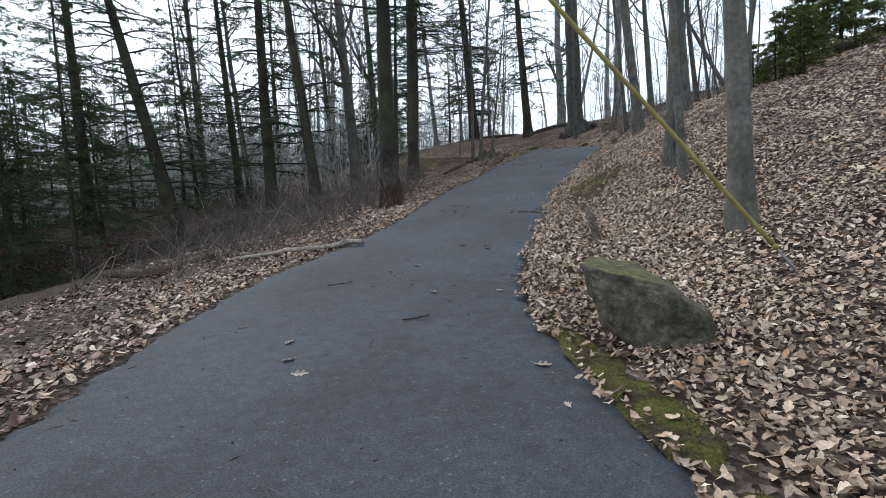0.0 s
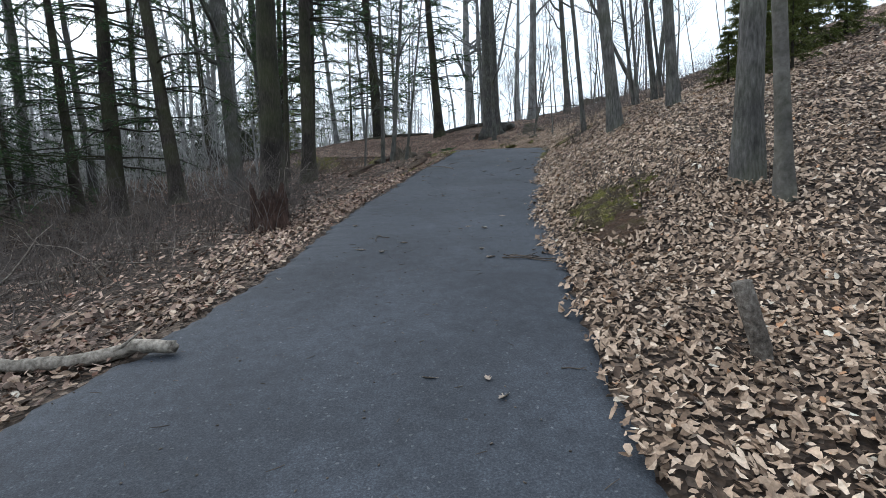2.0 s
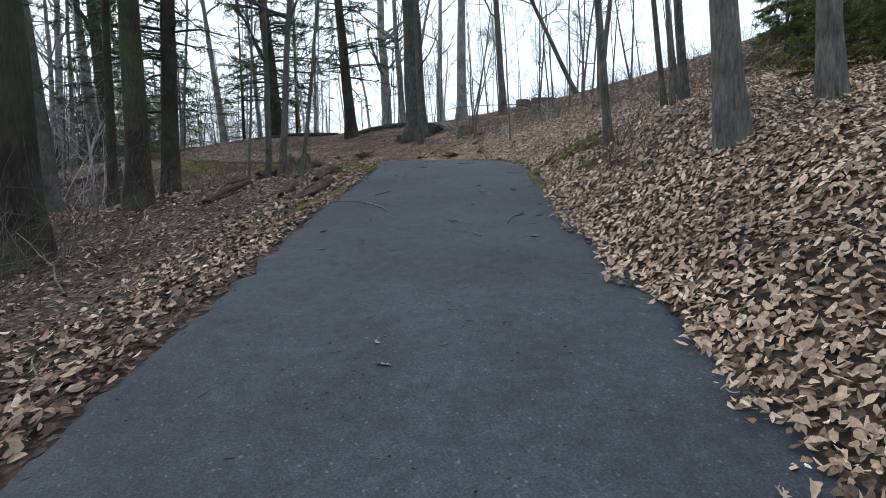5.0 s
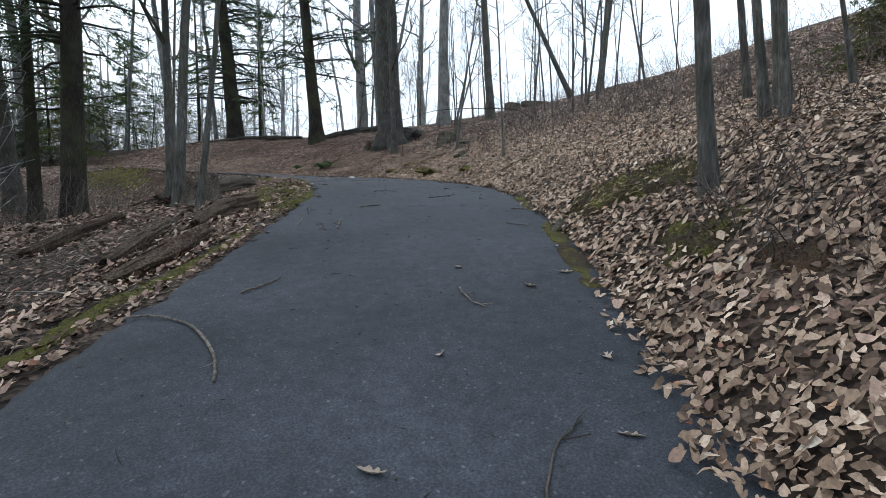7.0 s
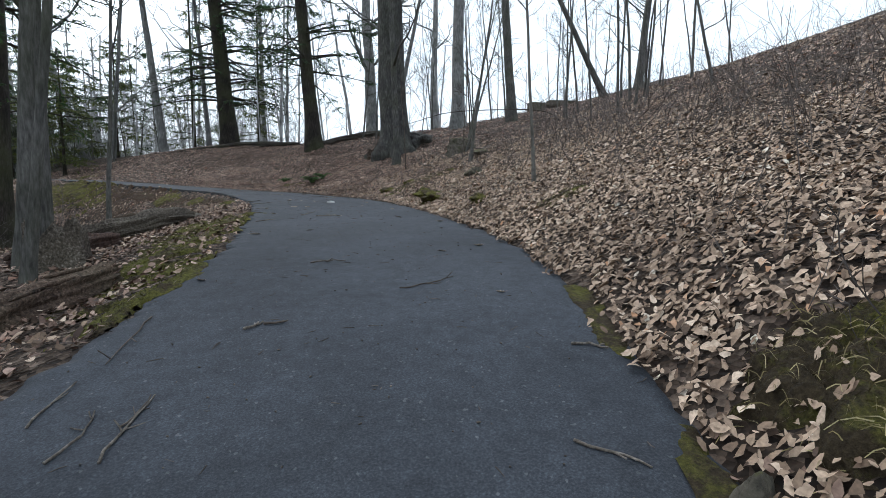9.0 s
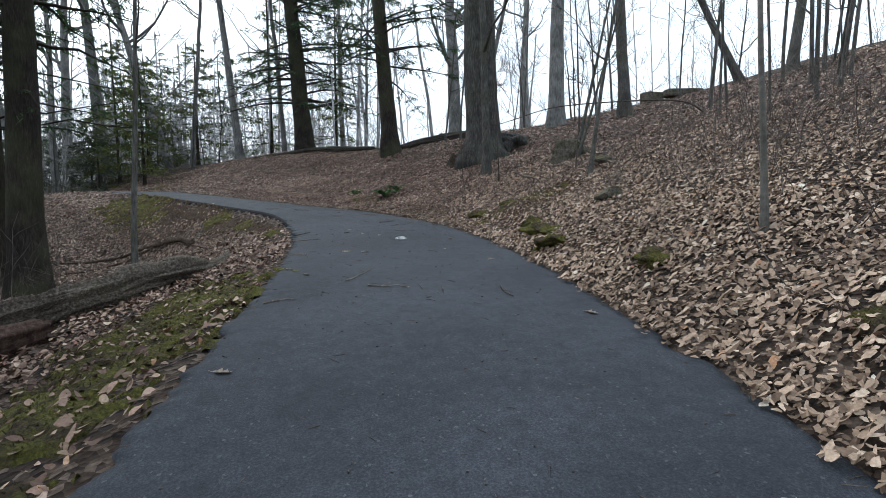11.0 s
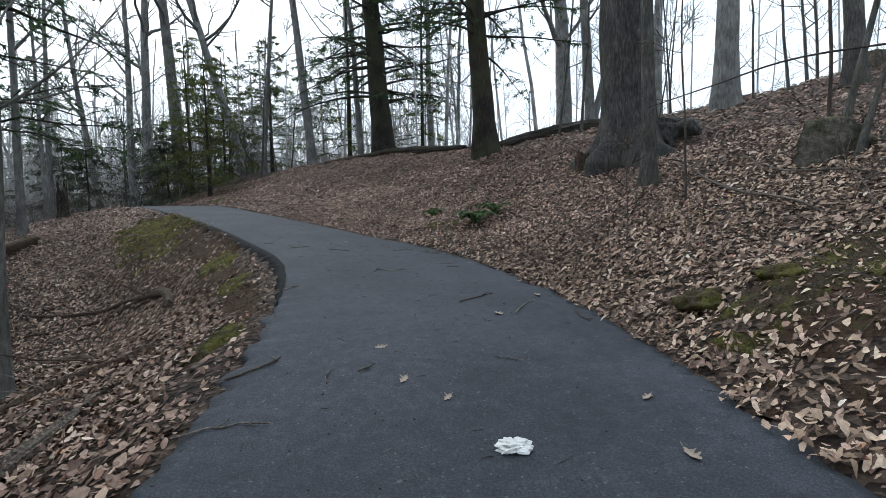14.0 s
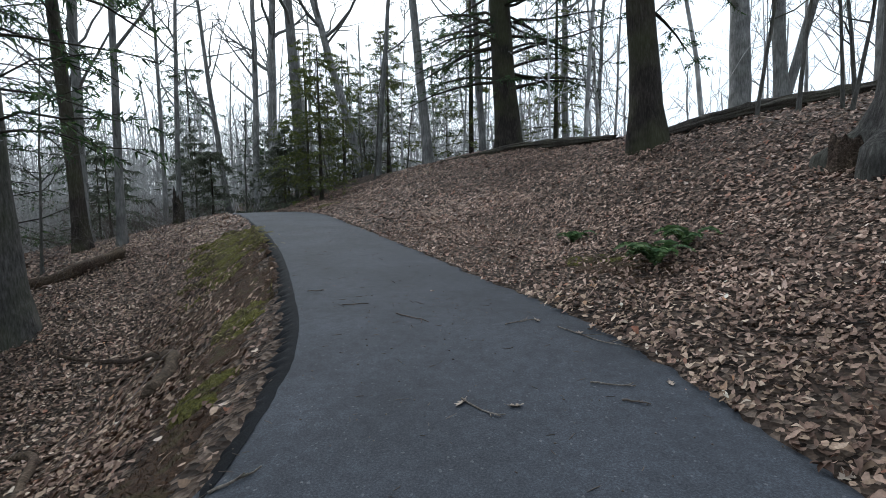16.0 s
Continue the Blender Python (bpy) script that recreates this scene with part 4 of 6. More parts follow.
def guy_guard():
    """A yellow guard sleeve on a guy wire, slanting up from a ground anchor."""
    foot, top = np.array([3.40, 5.05, 0.80]), np.array([1.145, 5.0, 3.37])
    way = unit(top - foot)
    root = new("guy_wire_guard")
    root.location = foot
    line = foot + way * np.linspace(0.12, 6.2, 24)[:, None]
    part("sleeve", *tubes(line[None], np.full((1, 24), 0.023), 14), YELLOW, root, "long yellow plastic sleeve", at=foot)
    rim = foot + way * np.array([0.10, 0.13, 0.16])[:, None]
    part("rim", *tubes(rim[None], np.array([[0.024, 0.028, 0.024]]), 14), YELLOW, root, at=foot)
    rod = np.array([foot - way * 0.75, foot, foot + way * 0.3])
    part("anchor_rod", *tubes(rod[None], np.full((1, 3), 0.014), 8), STEEL, root, "grey steel rod", at=foot)
    wire = foot + way * np.linspace(0.2, 12, 6)[:, None]
    part("wire", *tubes(wire[None], np.full((1, 6), 0.007), 6), STEEL, root, "thin steel wire", at=foot)
    return tagged(root, "yellow plastic guard on a slanting guy wire", "guy guard")


guy_guard()


def lying(name, points, radii, mat, label, category, sides=10, rise=0.0, jag=0.0, twigs=0):
    """A stick, branch or log lying along points of the plan, with broken ends and side twigs."""
    pts = smooth_table(np.array(points, float), 6)
    k = len(pts)
    rad = np.interp(np.linspace(0, 1, k), np.linspace(0, 1, len(radii)), radii)
    near, d, _ = beside(pts[:, 0], pts[:, 1])
    z = np.maximum(np.where(d < 0, lane_height(pts[:, 0], pts[:, 1], near) + 0.03, 0), height_at(pts[:, 0], pts[:, 1])) + rad * 0.85 + rise
    z[1:-1] = np.maximum(z[1:-1], (z[:-2] + z[2:]) / 2 - 0.01)
    path = np.column_stack([pts[:, :2], z])
    path[1:-1] += rng.normal(0, 0.12, (k - 2, 3)) * rad[1:-1, None] * (1, 1, 0.5)
    v, f = tubes(path[None], rad[None], sides)
    ring = v.reshape(k, sides, 3)
    a = np.linspace(0, 2 * np.pi, sides, endpoint=False)
    ring[:] = path[:, None] + (ring - path[:, None]) * (1 + 0.10 * np.sin(3 * a + 1)[None, :, None] + rng.normal(0, 0.03 + jag * 0.11, (1, sides, 1)) * np.linspace(0.7, 1.1, k)[:, None, None] + rng.normal(0, 0.02 + jag * 0.03, (k, sides, 1)))
    if jag:
        for end, s in ((0, -1), (-1, 1)):
            ring[end] += unit(path[end] - path[end - s]) * (rng.uniform(-0.5, 1.2, (sides, 1)) * rad[end] * jag)
    pieces = [(ring.reshape(-1, 3), f)]
    at = path[k // 2] - (0, 0, rad[k // 2])
    ob = part(name, *joined(pieces), mat, at=at)
    tagged(ob, label, category)
    if twigs:
        st, wy, who, u = offshoots(path[None], twigs, 0.15, 0.95, 45)
        wy[:, 2] = np.abs(wy[:, 2]) * 0.5
        for s, w in zip(st, wy):
            side = grown(s[None], w[None], rng.uniform(6, 16) * rad.max(), -0.1, 4, 0.08)
            part("side_twig", *tubes(side, np.linspace(0.5, 0.2, 4)[None] * rad.min(), 5), mat, ob, at=at)
    return ob


# the pale branch lying over the edge of the drive
lying("fallen_branch", [(-4.5, 10.6), (-3.66, 10.1), (-2.65, 9.3), (-2.31, 9.18), (-1.87, 9.15), (-1.42, 9.0)], (0.036, 0.046, 0.055, 0.046), BLEACHED_WOOD,
      "pale barkless branch lying over the drive's edge", "branch", 14, 0.02, 0.5, 2)
def rotten_log(points, radii, mat, label, seed, shards=7):
    """A weathered log: ribbed along its grain, sunken and flattened, with ragged ends and a few loose shards."""
    pick = np.random.default_rng(seed)
    pts = smooth_table(np.array(points, float), 9)
    k, sides = len(pts), 44
    s = np.linspace(0, 1, k)
    rad = np.interp(s, np.linspace(0, 1, len(radii)), radii)
    z = height_at(pts[:, 0], pts[:, 1])
    z = np.interp(np.arange(k), (0, k // 2, k - 1), (z[0], z[k // 2], z[-1])) + rad * 0.5
    core = np.column_stack([pts, z])
    along = unit(np.gradient(core, axis=0))
    one = unit(np.cross(along, (0, 0, 1.0)))
    two = np.cross(one, along)
    a = np.linspace(0, 2 * np.pi, sides, endpoint=False)
    run = np.concatenate([[0], np.cumsum(np.linalg.norm(np.diff(core, axis=0), axis=1))])
    rows = []
    for i in range(k):
        rib = np.array([noise.fractal((3.4 * math.cos(q), 3.4 * math.sin(q), run[i] * 0.7 + seed), 0.9, 2.0, 5) for q in a])
        lump = np.array([noise.fractal((1.1 * math.cos(q), 1.1 * math.sin(q), run[i] * 2.2 + seed), 1.0, 2.0, 3) for q in a])
        r = rad[i] * (1 + 0.42 * rib + 0.22 * lump)
        rows.append(core[i] + one[i] * (r * np.cos(a))[:, None] + two[i] * (0.82 * r * np.sin(a))[:, None])
    for end, sign in ((0, -1), (k - 1, 1)):
        rag = np.array([noise.fractal((4 * math.cos(q), 4 * math.sin(q), 7.0 + seed), 0.8, 2.0, 4) for q in a])
        rows[end] = rows[end] + along[end] * (sign * rad[end] * (0.9 * rag + 0.2))[:, None]
    rows = [core[0] + (rows[0] - core[0]) * 0.05 + along[0] * rad[0] * 0.3, core[0] + (rows[0] - core[0]) * 0.72 + along[0] * rad[0] * 0.2] + rows
    rows += [core[-1] + (rows[-1] - core[-1]) * 0.72 - along[-1] * rad[-1] * 0.2, core[-1] + (rows[-1] - core[-1]) * 0.05 - along[-1] * rad[-1] * 0.3]
    i, j = np.arange(sides), (np.arange(sides) + 1) % sides
    faces = np.vstack([np.stack([q * sides + i, q * sides + j, (q + 1) * sides + j, (q + 1) * sides + i], 1) for q in range(len(rows) - 1)])
    at = core[k // 2] - (0, 0, rad[k // 2])
    ob = part("log", np.vstack(rows), [faces], mat, at=at)
    for _ in range(shards):
        q = pick.uniform(0.2, 2.9)
        lo = int(pick.uniform(0, 0.7) * k)
        hi = min(k, lo + max(4, int(pick.uniform(0.15, 0.4) * k)))
        if hi - lo < 4:
            continue
        out = rad[lo:hi] * np.linspace(0.95, pick.uniform(1.0, 1.25), hi - lo)
        line = core[lo:hi] + one[lo:hi] * (out * math.cos(q))[:, None] + two[lo:hi] * (out * 0.85 * math.sin(q))[:, None]
        thin = np.linspace(0, 1, hi - lo)
        girth = 0.16 * rad[lo:hi] * pick.uniform(0.4, 1.0) * np.minimum(1, 0.15 + 4 * np.minimum(thin, 1 - thin))
        part("splinter", *tubes(line[None], girth[None], 5), mat, ob, at=at)
    return tagged(ob, label, "log")


# logs and boughs along the foot of the slope
rotten_log([(3.5, 25.75), (3.2, 25.0), (2.95, 24.4), (2.7, 23.8)], (0.19, 0.18, 0.15, 0.10), ROTTEN_WOOD, "split weathered brown log by the drive", 1)
rotten_log([(2.85, 22.75), (2.6, 22.45), (2.3, 22.1), (1.98, 21.75)], (0.14, 0.15, 0.11, 0.06), ROTTEN_WOOD, "short rotten brown log among leaves", 2)
rotten_log([(2.3, 24.3), (2.05, 23.4), (1.85, 22.5)], (0.10, 0.12, 0.08), ROTTEN_WOOD, "thin mossy rotten log sunk in leaves", 5, 4)
rotten_log([(1.3, 26.9), (0.75, 26.2), (0.3, 25.4)], (0.13, 0.14, 0.10), ROTTEN_WOOD, "thin mossy rotten log sunk in leaves", 6, 3)
rotten_log([(3.8, 31.4), (3.68, 31.0), (3.45, 30.55), (3.1, 30.2), (2.4, 29.85), (1.7, 29.6)], (0.17, 0.23, 0.25, 0.26, 0.25, 0.22), GREY_WOOD, "long split weathered grey log beside moss", 3, 18)
rotten_log([(3.62, 34.0), (3.85, 32.9), (3.86, 32.2), (3.8, 31.55)], (0.03, 0.06, 0.08, 0.07), GREY_WOOD, "thin weathered branch end lying behind the log", 8, 4)
rotten_log([(2.9, 28.9), (2.5, 28.2), (2.1, 27.7)], (0.16, 0.22, 0.17), RED_ROT, "crumbling reddish root end of a fallen trunk", 4)
lying("bough", [(1.9, 38.3), (1.35, 39.3), (0.6, 39.9), (-0.9, 40.9), (-3.0, 41.3)], (0.085, 0.08, 0.04, 0.03), ROTTEN_WOOD, "bent dark bough lying on the slope", "branch", 9, 0.03, 0.6, 2)
lying("bough", [(0.5, 40.0), (-1.0, 40.4), (-2.8, 40.2)], (0.035, 0.03, 0.02), ROTTEN_WOOD, "thin dark bough lying on the slope", "branch", 8, 0.02, 0.4, 1)
lying("bough", [(2.3, 36.3), (1.2, 37.4), (0.0, 38.4), (-0.8, 38.2)], (0.03, 0.045, 0.05, 0.03), ROTTEN_WOOD, "thin dark bough lying on the slope", "branch", 8, 0.02, 0.4, 1)
lying("bough", [(3.45, 35.0), (3.1, 34.6), (2.5, 34.4), (1.5, 34.5)], (0.04, 0.06, 0.06, 0.03), ROTTEN_WOOD, "broken brown bough lying on the slope", "branch", 9, 0.02, 0.8, 1)
lying("log", [(-6.2, 46.0), (-6.5, 44.8), (-7.6, 43.4)], (0.14, 0.16, 0.13), ROTTEN_WOOD, "dark log lying across the brow of the slope", "log", 12, 0.0, 1.0)
lying("log", [(-6, 13.2), (-7.6, 13.4), (-9.5, 14.2)], (0.1, 0.13, 0.1), ROTTEN_WOOD, "dark rotten log down the bank", "log", 10, 0.0, 1.0)
lying("bough", [(-6.5, 17), (-8.2, 17.6), (-10.5, 19.5)], (0.05, 0.06, 0.04), TWIG_BARK, "dark bough lying down the bank", "branch", 8, 0.03, 0.5, 2)
# the fallen trunks on the crest
rotten_log([(9.0, 48.9), (10.4, 49.6), (12.2, 50.2), (14.5, 50.0)], (0.15, 0.22, 0.25, 0.2), LOG_BARK, "fallen trunk lying along the crest", 11, 5)
rotten_log([(1.2, 55.6), (3.2, 54.3), (5.6, 52.2), (7.9, 50.1)], (0.08, 0.12, 0.17, 0.14), LOG_BARK, "thin fallen trunk lying along the crest", 12, 5)
# dead branches strewn on the slope below the old tree
lying("bough", [(11.5, 40.3), (11.3, 38.7), (10.95, 37.0), (10.65, 35.0)], (0.008, 0.018, 0.02, 0.012), PALE_WOOD, "long pale dead branch lying on the slope", "branch", 7, 0.06, 0.3, 3)
lying("bough", [(12.2, 39.0), (11.8, 37.4), (11.7, 35.6)], (0.008, 0.016, 0.016), PALE_WOOD, "long pale dead branch lying on the slope", "branch", 7, 0.08, 0.3, 3)
lying("bough", [(13.2, 37.9), (12.7, 36.3), (12.2, 34.6)], (0.008, 0.016, 0.012), TWIG_BARK, "dark dead branch lying on the slope", "branch", 7, 0.08, 0.3, 3)
lying("bough", [(13.6, 36.4), (12.4, 35.6), (11.3, 35.5)], (0.014, 0.018, 0.008), PALE_WOOD, "long pale dead branch lying on the slope", "branch", 7, 0.05, 0.3, 2)


def bent_sapling():
    """A thin sapling bowed over the slope, its tip hanging."""
    foot = np.array([16.4, 36.3, float(height_at(16.4, 36.3)[0])])
    line = smooth_table(np.array([foot - (0, 0, 0.1), foot + (-0.7, 0.2, 0.35), (14.2, 36.9, 8.05), (12.2, 37.4, 7.95), (10.9, 37.6, 7.6), (9.9, 37.65, 7.3)]), 6)
    k = len(line)
    ob = part("bent_sapling", *tubes(line[None], np.linspace(0.028, 0.007, k)[None], 7), TWIG_BARK, at=foot)
    st, wy, _, _ = offshoots(line[None], 9, 0.25, 0.95, 42)
    for a, w in zip(st, wy):
        part("side_twig", *tubes(grown(a[None], w[None], rng.uniform(0.4, 1.1), -0.05, 5, 0.07), np.linspace(0.006, 0.002, 5)[None], 4), TWIG_BARK, ob, at=foot)
    return tagged(ob, "thin dark sapling bowed over the leafy slope", "sapling")


bent_sapling()


def old_stump(x, y, girth, height, mat, label, seed):
    """A rotten stump: a ribbed, hollowed shell with a ragged rim."""
    pick = np.random.default_rng(seed)
    sides, rings = 36, 9
    a = np.linspace(0, 2 * np.pi, sides, endpoint=False)
    ragged = 1 + 0.16 * np.sin(3 * a + seed) + 0.12 * np.sin(7 * a) + pick.normal(0, 0.07, sides)
    verts = []
    for i in range(rings):
        s = i / (rings - 1)
        spread = 1 + 0.55 * np.exp(-s * 4) * (0.5 + 0.5 * np.cos(5 * a + seed))
        r = girth / 2 * spread * (1 + 0.06 * np.sin(9 * a) + 0.03 * pick.normal(size=sides))
        verts.append(np.column_stack([r * np.cos(a), r * np.sin(a), (s * ragged * height) - 0.1]))
    for s, k in ((0.75, 0.86), (0.35, 0.55), (0.3, 0.02)):
        verts.append(np.column_stack([girth / 2 * k * np.cos(a), girth / 2 * k * np.sin(a), s * ragged * height - 0.08]))
    n = len(verts)
    verts = np.vstack(verts)
    i, j = np.arange(sides), (np.arange(sides) + 1) % sides
    faces = np.vstack([np.stack([r * sides + i, r * sides + j, (r + 1) * sides + j, (r + 1) * sides + i], 1) for r in range(n - 1)])
    ob = new("tree_stump", mesh_of("tree_stump", verts, [faces], mat))
    ob.location = (x, y, float(height_at(x, y)[0]))
    return tagged(ob, label, "stump")


old_stump(-1.4, 14.6, 0.62, 0.72, RED_ROT, "rotten reddish-brown tree stump behind leaves", 3)
old_stump(2.7, 27.15, 0.62, 0.55, GREY_WOOD, "hollow rotten stump between two thin trunks", 4)
old_stump(-10.4, 53.3, 0.42, 1.35, HEMLOCK_BARK, "tall broken stump at the brow of the slope", 6)
old_stump(10.35, 42.3, 0.5, 0.5, ROTTEN_WOOD, "low rotten stump beside the old tree", 8)
tagged(stone(12.75, 42.6, (2.0, 1.5, 1.0), 52, "broad mound of rotten roots beside the old tree", OLD_BARK, 0.05, 30, name="root_mound", grain=0.2), category="mound")
tagged(stone(12.45, 37.3, (1.1, 0.8, 0.75), 51, "low rounded mossy boulder among leaves on the hillside", STONE, 0.12, 20, name="hillside_boulder", grain=0.1))


def cut_stub():
    """A sapling cut off at knee height, leaning."""
    foot = np.array([2.34, 7.64, float(height_at(2.34, 7.64)[0])])
    line = np.array([foot - (0, 0, 0.1), foot + (-0.02, 0.0, 0.12), foot + (-0.07, 0.02, 0.3), foot + (-0.13, 0.04, 0.52)])
    ob = part("sapling_stub", *tubes(line[None], np.array([[0.07, 0.06, 0.058, 0.06]]), 14), PALE_WOOD, at=foot)
    return tagged(ob, "short leaning sapling stub cut off flat", "stump")


cut_stub()


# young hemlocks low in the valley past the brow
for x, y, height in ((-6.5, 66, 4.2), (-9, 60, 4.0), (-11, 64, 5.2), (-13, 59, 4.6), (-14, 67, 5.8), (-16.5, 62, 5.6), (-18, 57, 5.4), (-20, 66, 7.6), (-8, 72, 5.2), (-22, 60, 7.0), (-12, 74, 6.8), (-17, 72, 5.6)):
    hemlock(x, y, 0.14, height, (rng.uniform(-0.05, 0.05), 0), "bushy young hemlock low in the wooded valley", 0.04, 2.6, 42, 7, "young_hemlock", 1.5, HAZY_NEEDLES)


def moss_mat(x, y, rx, ry, turn, seed, thick=0.05, mat=MOSS, name="moss_patch", label="low cushion of green and brown moss on soil"):
    """A lumpy cushion of moss with a frayed, gappy outline, draped on the ground, and tufts standing on it."""
    step = 0.022 + 0.008 * min(rx, 2) if ry < 0.3 else 0.035
    gu, gv = np.arange(-1.3 * rx, 1.3 * rx, step), np.arange(-1.4 * ry, 1.4 * ry, step)
    U, V = [q.ravel() for q in np.meshgrid(gu, gv)]
    c, s = math.cos(radians(turn)), math.sin(radians(turn))
    px, py = x + U * c - V * s, y + U * s + V * c
    fray = np.array([noise.fractal((p * 2.6, r * 2.6, seed), 0.7, 2.0, 6) for p, r in zip(px, py)])
    lump = np.array([noise.fractal((p * 9, r * 9, seed), 0.8, 2.0, 4) for p, r in zip(px, py)])
    inside = 1 - np.hypot(U / rx, V / ry) + (1.0 if ry > 0.25 else 0.75) * fray
    near, d, _ = beside(px, py)
    crown = 1 - np.clip(d / (LANE[near, 2] / 2) + 1, 0, 1) ** 2
    lane_top = lane_height(px, py, near) + 0.013 + 0.022 * crown
    rise = np.clip(inside * 2.5, 0, 1)
    sunk = 0.05 * np.clip(-inside * 6, 0, 1)
    flat = lane_top + 0.008 * np.clip(inside * 8, -2, 1) + 0.004 * lump * rise
    bank = np.maximum(on_land(px, py), np.where(d < 0.1, lane_top, -99)) + rise * thick + 0.03 * lump * rise * (0.5 + 5 * thick) - sunk
    pz = np.where(d < 0.03, flat, bank)
    w = len(gu)
    first = (np.arange(len(gv) - 1)[:, None] * w + np.arange(w - 1)[None]).ravel()
    quads = np.stack([first, first + 1, first + w + 1, first + w], 1)
    quads = quads[(inside[quads] > 0).any(1)]
    used, quads = np.unique(quads, return_inverse=True)
    verts, quads = np.column_stack([px, py, pz])[used], quads.reshape(-1, 4)
    foot = verts[(d[used] > 0.06) & (inside[used] > 0.05) & (rng.random(len(used)) < 0.5)]
    many = len(foot)
    way = np.column_stack([rng.normal(0, 0.6, many), rng.normal(0, 0.6, many), np.ones(many)])
    tufts = ribbons(grown(foot, way, rng.uniform(0.015, 0.04, many) * (1 + 6 * max(thick - 0.05, 0)), -0.2, 2, 0.05), 0.004)
    place = (x, y, float(height_at(x, y)[0]))
    ob = part(name, *joined([(verts, [quads]), tufts]), mat, at=place)
    lying = verts[(rise[used] > 0.3) & (d[used] > 0)]
    if len(lying):
        ON_MOSS.append(lying[rng.integers(0, len(lying), int((45 if thick > 0.08 else 9) * rx * ry * 3.1))])
    if thick > 0.05:
        root = verts[rng.integers(0, len(verts), int((1400 if thick > 0.08 else 500) * rx * ry) + 20)]
        blade = np.column_stack([rng.normal(0, 0.8, (len(root), 2)), np.ones(len(root))])
        part("grass", *ribbons(grown(root, blade, rng.uniform(0.06, 0.2, len(root)), -0.7, 4, 0.05), 0.003), STRAW, ob, "thin dry yellowish grass", at=place)
    return tagged(ob, label, "earth" if mat is MUD else "moss", kind="stuff")


# spots on the moss where leaves lie
ON_MOSS = []
# x, y, half length, half width, turn, seed, thickness
MOSSES = ((1.14, 2.9, 1.6, 0.16, 96, 1, 0.025), (3.4, 11.45, 0.8, 0.42, 60, 2, 0.06), (4.05, 11.75, 0.5, 0.3, 20, 19, 0.05), (7.4, 20.5, 0.8, 0.42, 110, 3, 0.11),
          (6.17, 20.1, 1.4, 0.09, 64, 4, 0.015), (7.26, 22.6, 0.8, 0.09, 67, 5, 0.015), (2.35, 20.9, 1.9, 0.14, 62, 6, 0.03), (4.05, 24.3, 0.8, 0.2, 62, 7, 0.03))
MORE_MOSSES = ((4.1, 26.8, 2.0, 0.5, 82, 8, 0.04), (4.2, 29.0, 1.3, 0.6, 75, 9, 0.05), (-1.7, 44.6, 2.1, 0.8, 130, 10, 0.08), (2.4, 39.3, 0.7, 0.28, 125, 11, 0.06), (9.1, 25.6, 0.4, 0.25, 0, 14, 0.05),
               (9.7, 33.5, 1.0, 0.5, 20, 15, 0.05), (6.4, 18.8, 0.45, 0.25, 60, 16, 0.05), (-3.4, 53.8, 0.6, 0.35, 0, 17, 0.06), (6.85, 40.9, 0.5, 0.25, 130, 18, 0.05), (-0.3, 42.9, 0.7, 0.3, 130, 20, 0.05), (4.4, 34.4, 0.4, 0.2, 100, 21, 0.05), (3.45, 37.2, 0.5, 0.24, 117, 22, 0.05))
for row in MOSSES + MORE_MOSSES:
    on_right = row[0] > np.interp(row[1], (0, 12, 20, 26, 40), (0, 2.5, 5, 6, 6))
    moss_mat(*row, THIN_MOSS if row[5] in (2, 4, 5) else DULL_MOSS if on_right and row[3] > 0.24 else MOSS)
# dark damp earth laid bare between the leaves
EARTHS = ((3.05, 10.6, 0.5, 0.3, 45, 32, 0.04), (9.9, 33.0, 1.3, 0.6, 35, 33, 0.03), (6.9, 40.6, 0.75, 0.4, 130, 34, 0.03), (-0.45, 43.3, 1.9, 0.42, 128, 35, 0.04),
          (1.45, 40.8, 1.3, 0.36, 126, 36, 0.04), (7.55, 20.0, 0.35, 0.2, 110, 38, 0.03), (6.2, 17.95, 0.3, 0.13, 60, 44, 0.03), (0.2, 41.2, 1.5, 0.5, 128, 41, 0.03), (4.0, 36.0, 1.1, 0.24, 114, 42, 0.03), (2.85, 38.0, 1.4, 0.36, 122, 43, 0.03))
for row in EARTHS:
    moss_mat(*row, MUD, "bare_earth", "dark damp bare earth between fallen leaves")
BARE = [(x, y, rx, ry, radians(turn), 1.2 if ry < 0.25 or seed in (2, 32) else 0.75) for x, y, rx, ry, turn, seed, _ in MOSSES + MORE_MOSSES + EARTHS]


